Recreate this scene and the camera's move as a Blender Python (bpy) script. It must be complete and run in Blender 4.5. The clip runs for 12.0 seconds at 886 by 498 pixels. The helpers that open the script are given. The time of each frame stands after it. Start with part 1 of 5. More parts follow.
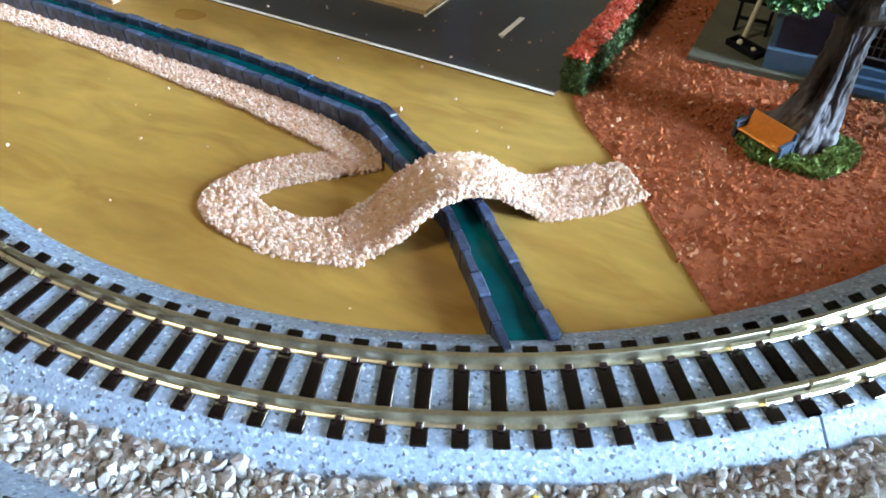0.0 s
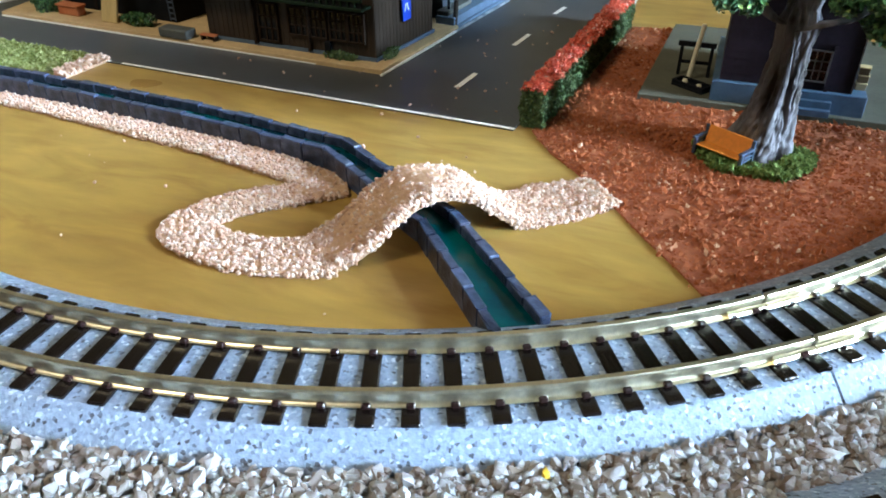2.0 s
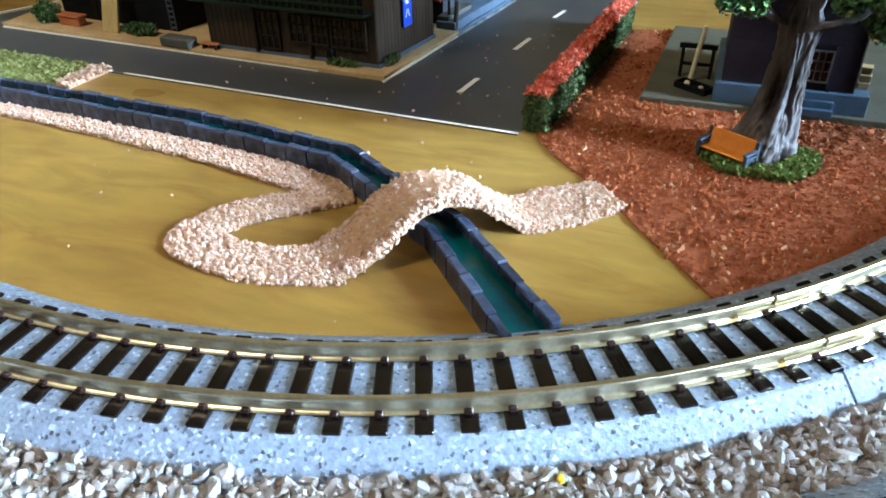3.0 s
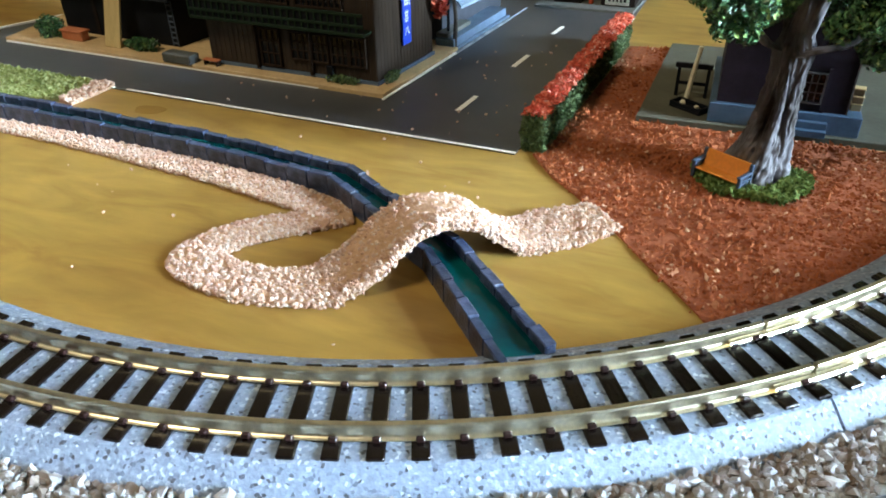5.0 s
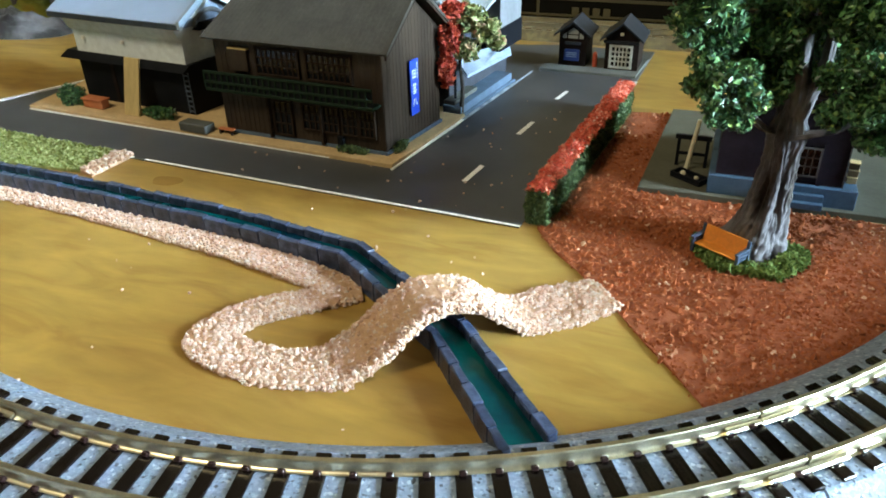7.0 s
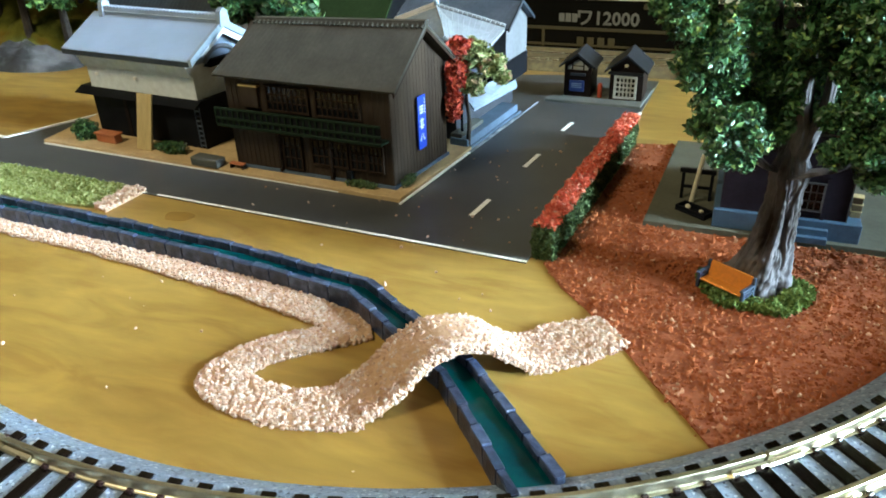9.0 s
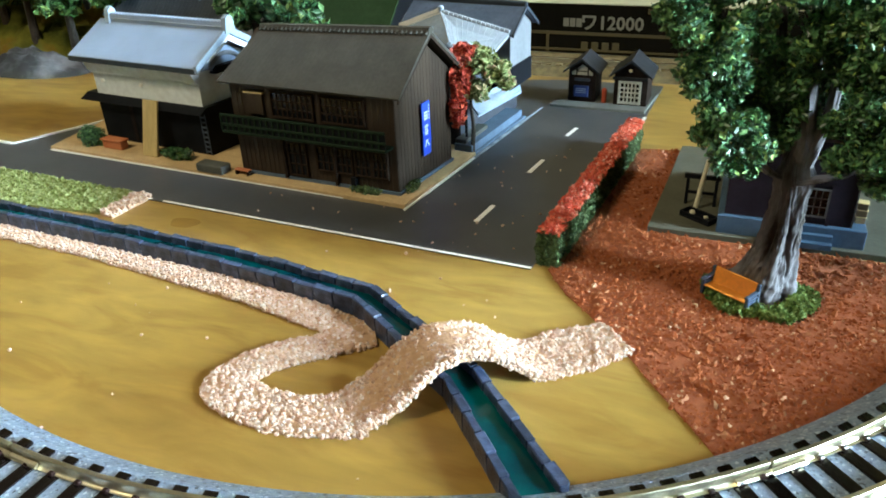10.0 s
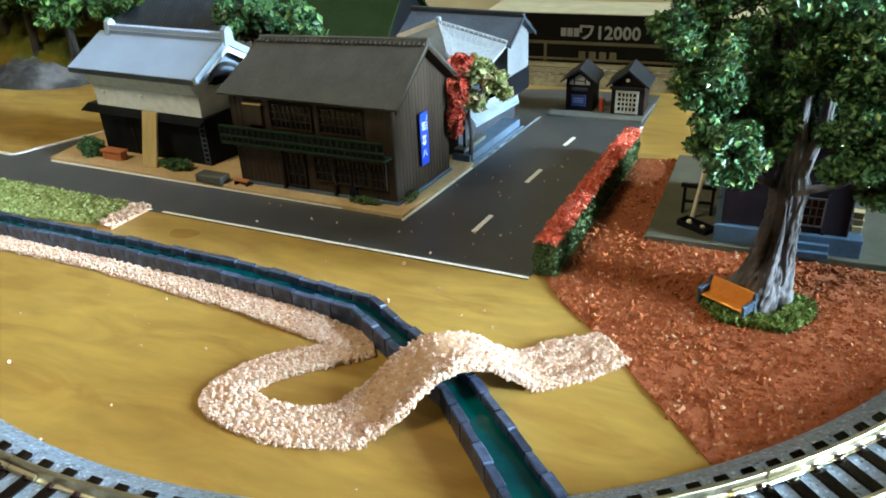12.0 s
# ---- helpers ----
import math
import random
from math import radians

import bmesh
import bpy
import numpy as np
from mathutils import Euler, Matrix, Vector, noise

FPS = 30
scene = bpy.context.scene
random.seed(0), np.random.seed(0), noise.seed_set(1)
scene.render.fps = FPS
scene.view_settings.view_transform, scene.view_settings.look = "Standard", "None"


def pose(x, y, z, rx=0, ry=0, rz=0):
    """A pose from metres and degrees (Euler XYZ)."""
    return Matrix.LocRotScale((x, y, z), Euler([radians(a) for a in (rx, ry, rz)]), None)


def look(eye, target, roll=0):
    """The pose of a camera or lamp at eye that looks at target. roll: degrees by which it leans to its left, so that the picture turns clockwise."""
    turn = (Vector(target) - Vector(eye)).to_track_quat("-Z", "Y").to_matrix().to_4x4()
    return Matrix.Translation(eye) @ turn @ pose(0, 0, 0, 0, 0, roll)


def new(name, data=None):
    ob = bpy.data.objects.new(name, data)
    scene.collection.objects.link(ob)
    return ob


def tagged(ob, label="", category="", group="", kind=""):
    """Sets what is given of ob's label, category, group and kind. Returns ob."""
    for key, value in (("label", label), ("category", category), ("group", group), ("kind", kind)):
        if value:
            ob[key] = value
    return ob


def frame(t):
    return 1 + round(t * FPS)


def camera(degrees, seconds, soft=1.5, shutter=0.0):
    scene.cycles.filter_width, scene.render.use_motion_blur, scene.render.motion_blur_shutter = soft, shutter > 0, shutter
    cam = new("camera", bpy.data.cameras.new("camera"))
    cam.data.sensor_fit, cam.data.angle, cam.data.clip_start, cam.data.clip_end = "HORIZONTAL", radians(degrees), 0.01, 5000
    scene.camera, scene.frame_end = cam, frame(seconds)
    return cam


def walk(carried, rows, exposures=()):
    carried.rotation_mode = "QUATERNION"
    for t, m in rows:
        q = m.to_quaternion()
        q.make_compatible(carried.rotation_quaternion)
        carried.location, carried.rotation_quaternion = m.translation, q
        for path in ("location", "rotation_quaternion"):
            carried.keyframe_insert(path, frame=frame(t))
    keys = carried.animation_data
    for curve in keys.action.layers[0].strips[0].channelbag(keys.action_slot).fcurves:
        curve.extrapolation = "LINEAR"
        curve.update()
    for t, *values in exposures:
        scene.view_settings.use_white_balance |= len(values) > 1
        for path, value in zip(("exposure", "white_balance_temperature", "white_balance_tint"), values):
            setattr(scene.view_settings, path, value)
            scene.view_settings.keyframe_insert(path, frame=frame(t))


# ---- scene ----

# ---- camera and walk (metres, degrees) ----
cam = camera(61.57, 12.0, soft=1.8)
ROWS = [
    (0.0, 0.03882, -0.13420, 0.08652, 25.977, -44.089, 0.027),
    (0.3, 0.03531, -0.13764, 0.08401, 28.298, -41.069, 0.536),
    (0.5, 0.03303, -0.14023, 0.07720, 27.854, -38.534, 0.259),
    (1.0, 0.04063, -0.14299, 0.06789, 26.407, -35.520, -1.061),
    (1.5, 0.04003, -0.14267, 0.06671, 23.146, -33.641, -0.431),
    (2.0, 0.03901, -0.14468, 0.06706, 21.105, -33.461, -0.321),
    (2.5, 0.03848, -0.14494, 0.06714, 20.864, -33.232, -0.803),
    (3.0, 0.03772, -0.14506, 0.06746, 21.034, -33.191, -1.113),
    (5.0, 0.03809, -0.14494, 0.07104, 20.993, -32.874, -0.904),
    (5.5, 0.03752, -0.14429, 0.07389, 20.647, -31.989, -0.624),
    (6.0, 0.03824, -0.14429, 0.07663, 20.653, -31.520, -0.678),
    (6.5, 0.03886, -0.14427, 0.07901, 21.092, -30.726, -0.978),
    (7.0, 0.03878, -0.14430, 0.08049, 21.838, -30.210, -1.494),
    (9.0, 0.03873, -0.14429, 0.08492, 22.420, -28.758, -2.063),
    (9.5, 0.03885, -0.14426, 0.08524, 22.621, -28.632, -2.184),
    (10.0, 0.03886, -0.14418, 0.08571, 22.848, -28.498, -2.337),
    (10.5, 0.03934, -0.14420, 0.08620, 22.973, -28.274, -2.399),
    (11.0, 0.03953, -0.14424, 0.08639, 22.934, -28.159, -2.476),
    (11.5, 0.03965, -0.14430, 0.08644, 22.906, -28.002, -2.528),
    (12.0, 0.03945, -0.14436, 0.08657, 22.809, -27.910, -2.503),
]
walk(cam, [(t, pose(x, y, z, 0, 0, yaw) @ pose(0, 0, 0, 90 + pitch) @ pose(0, 0, 0, 0, 0, roll)) for t, x, y, z, yaw, pitch, roll in ROWS],
     exposures=[(0.0, -0.03, 6040, 10), (3.0, -0.04, 6170, 10), (5.0, -0.07, 6500, 10), (7.0, 0.0, 6620, 5), (9.0, 0.10, 6560, 3), (12.0, 0.10, 6560, 3)])

# ---- light ----
world = bpy.data.worlds.new("world")
scene.world = world
world.use_nodes = True
wn = world.node_tree.nodes
sky = wn.new("ShaderNodeTexSky")
sky.sky_type, sky.sun_disc, sky.sun_elevation, sky.sun_rotation = "NISHITA", False, radians(50), radians(200)
world.node_tree.links.new(sky.outputs[0], wn["Background"].inputs[0])
wn["Background"].inputs[1].default_value = 0.1


def area(name, loc, target, sx, sy, watts, color, spread=180):
    d = bpy.data.lights.new(name, "AREA")
    d.shape, d.size, d.size_y, d.energy, d.color = "RECTANGLE", sx, sy, watts, color
    d.spread = radians(spread)
    ob = new(name, d)
    ob.matrix_world = look(loc, target)
    return ob


# daylight through the three panes of the tall window
for z, watts in ((0.30, 2.55), (0.72, 2.15), (1.14, 1.65)):
    area("window_light", (2.36, -0.115, z), (-0.06, -0.10, 0.0), 0.38, 0.40, watts, (0.645, 0.835, 1.0), 20)
area("window_sky", (2.395, -0.25, 0.58), (0.0, -0.25, 0.45), 0.9, 0.9, 4.0, (0.70, 0.86, 1.0))
area("lamp_light", (-0.205, -0.275, 0.48), (-0.2, 0.03, 0.0), 0.12, 0.12, 1.9, (1.0, 0.86, 0.62))


# ---- materials ----
def mat(name, c1, c2=None, rough=0.7, scale=400, metal=0.0, bump=0.0, bscale=None, c3=None, fine=None, stretch=(1, 1, 1), rand=0.0, island=0.0, spec=0.5, coat=0.0, detail=6, lo=0.35, hi=0.65):
    """A surface with two scales of colour variation and a fine relief. Scales are per metre."""
    m = bpy.data.materials.new(name)
    m.use_nodes = True
    nt = m.node_tree
    n, li = nt.nodes, nt.links
    b = n["Principled BSDF"]
    b.inputs["Roughness"].default_value, b.inputs["Metallic"].default_value = rough, metal
    b.inputs["Specular IOR Level"].default_value = spec
    b.inputs["Coat Weight"].default_value = coat
    tc, mp = n.new("ShaderNodeTexCoord"), n.new("ShaderNodeMapping")
    mp.inputs["Scale"].default_value = stretch
    li.new(tc.outputs["Object"], mp.inputs[0])
    nz = n.new("ShaderNodeTexNoise")
    nz.inputs["Scale"].default_value, nz.inputs["Detail"].default_value = scale, detail
    li.new(mp.outputs[0], nz.inputs["Vector"])
    ramp = n.new("ShaderNodeValToRGB")
    e = ramp.color_ramp.elements
    c2 = c2 or tuple(v * 0.8 for v in c1)
    e[0].position, e[0].color = lo, (*c1, 1)
    e[1].position, e[1].color = hi, (*c2, 1)
    if c3:
        x = e.new((lo + hi) / 2)
        x.color = (*c3, 1)
    li.new(nz.outputs["Fac"], ramp.inputs[0])
    col = ramp.outputs[0]
    nf = n.new("ShaderNodeTexNoise")
    nf.inputs["Scale"].default_value, nf.inputs["Detail"].default_value = fine or scale * 7, 3
    li.new(mp.outputs[0], nf.inputs["Vector"])
    hs = n.new("ShaderNodeHueSaturation")
    li.new(col, hs.inputs["Color"])
    mr = n.new("ShaderNodeMapRange")
    mr.inputs["To Min"].default_value, mr.inputs["To Max"].default_value = 0.75, 1.25
    li.new(nf.outputs["Fac"], mr.inputs[0])
    val = mr.outputs[0]
    for amount, node, out in ((rand, "ShaderNodeObjectInfo", "Random"), (island, "ShaderNodeNewGeometry", "Random Per Island")):
        if amount:
            src = n.new(node)
            m2, mul = n.new("ShaderNodeMapRange"), n.new("ShaderNodeMath")
            m2.inputs["To Min"].default_value, m2.inputs["To Max"].default_value = 1 - amount, 1 + amount
            mul.operation = "MULTIPLY"
            li.new(src.outputs[out], m2.inputs[0])
            li.new(val, mul.inputs[0])
            li.new(m2.outputs[0], mul.inputs[1])
            val = mul.outputs[0]
    li.new(val, hs.inputs["Value"])
    li.new(hs.outputs[0], b.inputs["Base Color"])
    if bump:
        bp, nb = n.new("ShaderNodeBump"), n.new("ShaderNodeTexNoise")
        nb.inputs["Scale"].default_value, nb.inputs["Detail"].default_value = bscale or scale * 4, 5
        li.new(mp.outputs[0], nb.inputs["Vector"])
        bp.inputs["Strength"].default_value, bp.inputs["Distance"].default_value = bump, 0.0004
        li.new(nb.outputs["Fac"], bp.inputs["Height"])
        li.new(bp.outputs[0], b.inputs["Normal"])
    return m


def speckle(name, stops, scale, rough=0.7, bump=0.5, rand_island=False, spec=0.5):
    """Small grains of several colours: a Voronoi cell colour, or one colour per island."""
    m = bpy.data.materials.new(name)
    m.use_nodes = True
    nt = m.node_tree
    n, li = nt.nodes, nt.links
    b = n["Principled BSDF"]
    b.inputs["Roughness"].default_value, b.inputs["Specular IOR Level"].default_value = rough, spec
    ramp = n.new("ShaderNodeValToRGB")
    ramp.color_ramp.interpolation = "LINEAR"
    e = ramp.color_ramp.elements
    e[0].position, e[0].color = stops[0][0], (*stops[0][1], 1)
    e[1].position, e[1].color = stops[-1][0], (*stops[-1][1], 1)
    for p, c in stops[1:-1]:
        x = e.new(p)
        x.color = (*c, 1)
    tc = n.new("ShaderNodeTexCoord")
    if rand_island:
        li.new(n.new("ShaderNodeNewGeometry").outputs["Random Per Island"], ramp.inputs[0])
        nz = n.new("ShaderNodeTexNoise")
        nz.inputs["Scale"].default_value = scale
        li.new(tc.outputs["Object"], nz.inputs["Vector"])
        h = nz.outputs["Fac"]
    else:
        v = n.new("ShaderNodeTexVoronoi")
        v.inputs["Scale"].default_value = scale
        li.new(tc.outputs["Object"], v.inputs["Vector"])
        sep = n.new("ShaderNodeSeparateColor")
        li.new(v.outputs["Color"], sep.inputs[0])
        li.new(sep.outputs[0], ramp.inputs[0])
        nz = n.new("ShaderNodeTexNoise")
        nz.inputs["Scale"].default_value, nz.inputs["Detail"].default_value = scale * 0.6, 4
        li.new(tc.outputs["Object"], nz.inputs["Vector"])
        h = nz.outputs["Fac"]
    li.new(ramp.outputs[0], b.inputs["Base Color"])
    if bump:
        bp = n.new("ShaderNodeBump")
        bp.inputs["Strength"].default_value, bp.inputs["Distance"].default_value = bump, 0.0003
        li.new(h, bp.inputs["Height"])
        li.new(bp.outputs[0], b.inputs["Normal"])
    return m


def brushed(name, dark, mid, light, rough):
    """Board paint laid on with a wide brush: broad tone, short strokes, fine hairs."""
    m = mat(name, dark, light, rough, 15, bump=0.05, bscale=1200, c3=mid, stretch=(0.5, 1.4, 1), fine=150, lo=0.3, hi=0.72, spec=0.55)
    n, li = m.node_tree.nodes, m.node_tree.links
    b = n["Principled BSDF"]
    tc, mp, nz, ramp, mix = n.new("ShaderNodeTexCoord"), n.new("ShaderNodeMapping"), n.new("ShaderNodeTexNoise"), n.new("ShaderNodeValToRGB"), n.new("ShaderNodeMix")
    mp.inputs["Scale"].default_value = (0.42, 1.2, 1)
    mp.inputs["Rotation"].default_value = (0, 0, radians(8))
    nz.inputs["Scale"].default_value, nz.inputs["Detail"].default_value, nz.inputs["Distortion"].default_value = 90, 7.5, 1.4
    li.new(tc.outputs["Object"], mp.inputs[0])
    li.new(mp.outputs[0], nz.inputs["Vector"])
    e = ramp.color_ramp.elements
    e[0].position, e[0].color = 0.34, (0.72, 0.58, 0.43, 1)
    e[1].position, e[1].color = 0.68, (1.30, 1.28, 1.20, 1)
    x = e.new(0.5)
    x.color = (1, 1, 1, 1)
    li.new(nz.outputs["Fac"], ramp.inputs[0])
    mix.data_type, mix.blend_type = "RGBA", "MULTIPLY"
    mix.inputs["Factor"].default_value = 0.6
    li.new(b.inputs["Base Color"].links[0].from_socket, mix.inputs["A"])
    li.new(ramp.outputs[0], mix.inputs["B"])
    mp2, nz2, ramp2, mix2 = n.new("ShaderNodeMapping"), n.new("ShaderNodeTexNoise"), n.new("ShaderNodeValToRGB"), n.new("ShaderNodeMix")
    mp2.inputs["Scale"].default_value, mp2.inputs["Rotation"].default_value = (0.22, 1.5, 1), (0, 0, radians(11))
    nz2.inputs["Scale"].default_value, nz2.inputs["Detail"].default_value, nz2.inputs["Distortion"].default_value = 260, 5, 0.6
    li.new(tc.outputs["Object"], mp2.inputs[0])
    li.new(mp2.outputs[0], nz2.inputs["Vector"])
    f = ramp2.color_ramp.elements
    f[0].position, f[0].color = 0.33, (0.84, 0.78, 0.68, 1)
    f[1].position, f[1].color = 0.70, (1.16, 1.15, 1.10, 1)
    li.new(nz2.outputs["Fac"], ramp2.inputs[0])
    mix2.data_type, mix2.blend_type = "RGBA", "MULTIPLY"
    mix2.inputs["Factor"].default_value = 0.34
    li.new(mix.outputs["Result"], mix2.inputs["A"])
    li.new(ramp2.outputs[0], mix2.inputs["B"])
    li.new(mix2.outputs["Result"], b.inputs["Base Color"])
    return m


M = {}
M["board"] = brushed("olive_painted_board", (0.238, 0.132, 0.029), (0.335, 0.210, 0.051), (0.400, 0.264, 0.074), 0.38)
M["asphalt"] = mat("dark_asphalt_card", (0.050, 0.053, 0.056), (0.067, 0.070, 0.074), 0.42, 60, bump=0.14, bscale=3000, fine=3500, spec=0.5)
M["line"] = mat("white_road_paint", (0.90, 0.90, 0.88), (0.84, 0.84, 0.81), 0.55, 500)
M["tan"] = mat("tan_card_lot", (0.44, 0.305, 0.15), (0.52, 0.37, 0.19), 0.7, 150, bump=0.1)
M["greylot"] = mat("grey_card_lot", (0.066, 0.070, 0.062), (0.088, 0.092, 0.083), 0.7, 120, bump=0.1)
M["grass"] = speckle("static_grass", [(0.0, (0.14, 0.17, 0.04)), (0.5, (0.25, 0.29, 0.09)), (1.0, (0.44, 0.46, 0.22))], 900, 0.9, 0.4, True, spec=0.2)
M["turf"] = mat("turf_base", (0.16, 0.19, 0.05), (0.27, 0.30, 0.10), 0.9, 600, bump=0.8, bscale=1800)
M["path"] = speckle("cream_path_grit", [(0.0, (0.43, 0.258, 0.178)), (0.3, (0.515, 0.342, 0.255)), (0.8, (0.555, 0.412, 0.335)), (1.0, (0.60, 0.51, 0.45))], 1500, 0.8, 0.2, True, spec=0.1)
M["pathbase"] = mat("path_glue_bed", (0.42, 0.25, 0.145), (0.52, 0.335, 0.215), 0.8, 500, bump=0.7, bscale=1700)
M["ballast"] = speckle("grey_ballast_plastic", [(0.0, (0.04, 0.05, 0.065)), (0.05, (0.10, 0.13, 0.18)), (0.13, (0.18, 0.24, 0.335)), (0.6, (0.215, 0.28, 0.385)), (0.9, (0.255, 0.33, 0.445)), (1.0, (0.50, 0.58, 0.68))], 2200, 0.5, 1.0)
M["stone"] = speckle("crushed_stone", [(0.0, (0.14, 0.10, 0.075)), (0.2, (0.25, 0.215, 0.19)), (0.45, (0.31, 0.30, 0.295)), (0.7, (0.34, 0.35, 0.365)), (0.92, (0.41, 0.42, 0.44)), (1.0, (0.54, 0.55, 0.57))], 700, 0.55, 0.2, True, spec=0.35)
M["gravelbed"] = mat("gravel_bed", (0.19, 0.165, 0.145), (0.33, 0.30, 0.275), 0.85, 700, bump=0.8, bscale=1500)
M["yellow"] = mat("yellow_stone", (0.70, 0.48, 0.03), (0.6, 0.4, 0.03), 0.5, 600)
M["tie"] = mat("brown_black_plastic", (0.0045, 0.003, 0.0025), (0.008, 0.005, 0.0045), 0.14, 300, bump=0.5, bscale=700, stretch=(0.12, 1, 1), spec=0.4)
M["rail"] = mat("nickel_silver", (0.80, 0.73, 0.54), (0.72, 0.64, 0.45), 0.3, 220, metal=0.97, bump=0.02, bscale=1500)
M["clip"] = mat("red_brown_plastic_clip", (0.016, 0.007, 0.0065), (0.026, 0.011, 0.010), 0.3, 300, spec=0.4)
M["mulch"] = speckle("red_brown_scatter", [(0.0, (0.225, 0.058, 0.019)), (0.45, (0.285, 0.080, 0.028)), (0.88, (0.34, 0.108, 0.042)), (0.97, (0.46, 0.22, 0.13)), (1.0, (0.62, 0.40, 0.28))], 900, 0.85, 0.2, True, spec=0.15)
M["mulchbase"] = mat("red_brown_bed", (0.235, 0.060, 0.020), (0.31, 0.088, 0.031), 0.85, 500, bump=1.0, bscale=1300)
M["block"] = mat("blue_grey_cut_stone", (0.014, 0.021, 0.044), (0.060, 0.080, 0.142), 0.33, 450, bump=0.3, bscale=1500, rand=0.35, spec=0.4)
M["water"] = mat("teal_water", (0.0, 0.016, 0.032), (0.001, 0.076, 0.080), 0.12, 70, bump=0.10, bscale=450, coat=0.05, spec=0.2)
M["leaf"] = speckle("green_foliage", [(0.0, (0.009, 0.032, 0.014)), (0.5, (0.043, 0.125, 0.046)), (0.8, (0.092, 0.205, 0.078)), (0.95, (0.17, 0.30, 0.10)), (1.0, (0.31, 0.39, 0.09))], 900, 0.42, 0.1, True, spec=0.5)
M["backleaf"] = speckle("dull_green_foliage", [(0.0, (0.008, 0.022, 0.006)), (0.5, (0.03, 0.075, 0.02)), (0.85, (0.075, 0.14, 0.035)), (1.0, (0.16, 0.22, 0.06))], 900, 0.6, 0.1, True, spec=0.2)
M["hedge"] = speckle("hedge_foliage", [(0.0, (0.022, 0.042, 0.010)), (0.5, (0.06, 0.105, 0.028)), (1.0, (0.14, 0.20, 0.07))], 900, 0.7, 0.2, True)
M["tuft"] = speckle("short_green_tuft", [(0.0, (0.045, 0.085, 0.015)), (0.5, (0.11, 0.175, 0.04)), (1.0, (0.22, 0.29, 0.09))], 900, 0.8, 0.2, True, spec=0.2)
M["red"] = speckle("red_blossom", [(0.0, (0.50, 0.055, 0.028)), (0.5, (0.78, 0.14, 0.075)), (0.92, (0.85, 0.30, 0.20)), (1.0, (0.82, 0.6, 0.52))], 900, 0.6, 0.2, True)
M["redleaf"] = speckle("red_maple_foliage", [(0.0, (0.20, 0.012, 0.006)), (0.6, (0.42, 0.04, 0.015)), (1.0, (0.55, 0.12, 0.05))], 900, 0.6, 0.2, True)
M["paleleaf"] = speckle("pale_green_foliage", [(0.0, (0.06, 0.09, 0.02)), (0.5, (0.18, 0.23, 0.07)), (0.85, (0.33, 0.37, 0.16)), (1.0, (0.5, 0.28, 0.2))], 900, 0.6, 0.2, True)
M["bark"] = mat("grey_bark", (0.018, 0.013, 0.010), (0.125, 0.118, 0.128), 0.55, 300, bump=1.0, bscale=520, stretch=(1, 1, 0.3), lo=0.36, hi=0.56, spec=0.22)
M["darkbark"] = mat("dark_twig", (0.02, 0.014, 0.01), (0.045, 0.034, 0.025), 0.8, 400)
M["orange"] = mat("orange_bench_plastic", (0.68, 0.24, 0.03), (0.6, 0.20, 0.025), 0.45, 200)
M["iron"] = mat("blue_grey_cast_iron", (0.035, 0.052, 0.08), (0.06, 0.085, 0.125), 0.25, 300)
M["brownwall"] = mat("dark_brown_plank", (0.025, 0.0165, 0.011), (0.041, 0.028, 0.019), 0.5, 300, bump=0.15, stretch=(1, 1, 0.15), rand=0.12, spec=0.35)
M["browntrim"] = mat("dark_brown_timber", (0.018, 0.011, 0.007), (0.03, 0.019, 0.013), 0.6, 300, spec=0.12)
M["roofgrey"] = mat("grey_brown_roof", (0.047, 0.046, 0.040), (0.064, 0.062, 0.054), 0.62, 130, bump=0.1, spec=0.15)
M["green"] = mat("dark_green_timber", (0.008, 0.018, 0.010), (0.012, 0.025, 0.014), 0.6, 300, spec=0.12)
M["dark"] = mat("black_lacquer_wall", (0.005, 0.006, 0.008), (0.008, 0.009, 0.012), 0.5, 200, spec=0.08)
M["white"] = mat("cool_white_plaster", (0.68, 0.73, 0.77), (0.72, 0.77, 0.81), 0.6, 60, bump=0.03)
M["kuraroof"] = mat("pale_grey_roof", (0.275, 0.36, 0.50), (0.29, 0.375, 0.515), 0.45, 40, bump=0.02, bscale=900, fine=60)
M["blueroof"] = mat("pale_blue_grey_roof", (0.20, 0.265, 0.35), (0.26, 0.325, 0.41), 0.45, 120, bump=0.1)
M["slate"] = mat("dark_slate_roof", (0.028, 0.036, 0.050), (0.040, 0.050, 0.066), 0.5, 120, bump=0.1, spec=0.2)
M["sign"] = mat("blue_sign", (0.012, 0.05, 0.42), (0.015, 0.06, 0.48), 0.4, 100)
M["noticeblue"] = mat("dull_blue_notice", (0.012, 0.034, 0.16), (0.018, 0.045, 0.20), 0.4, 300)
# lighter copy of blueroof; the light on the pale slope is in its colour
M["lit_shoptile"] = mat("lit_pale_grey_tile", (0.25, 0.285, 0.32), (0.31, 0.345, 0.38), 0.5, 150, bump=0.1)
M["shopwall"] = mat("slate_grey_shop_front", (0.030, 0.034, 0.045), (0.042, 0.048, 0.060), 0.55, 200, spec=0.2)
M["plinth"] = mat("pale_grey_card", (0.10, 0.105, 0.095), (0.13, 0.135, 0.12), 0.7, 150, bump=0.1)
M["dullbar"] = mat("grey_window_bar", (0.07, 0.066, 0.066), (0.095, 0.09, 0.088), 0.5, 200)
M["dull_line"] = mat("dull_blue_white_paint", (0.10, 0.12, 0.15), (0.30, 0.32, 0.34), 0.6, 220)
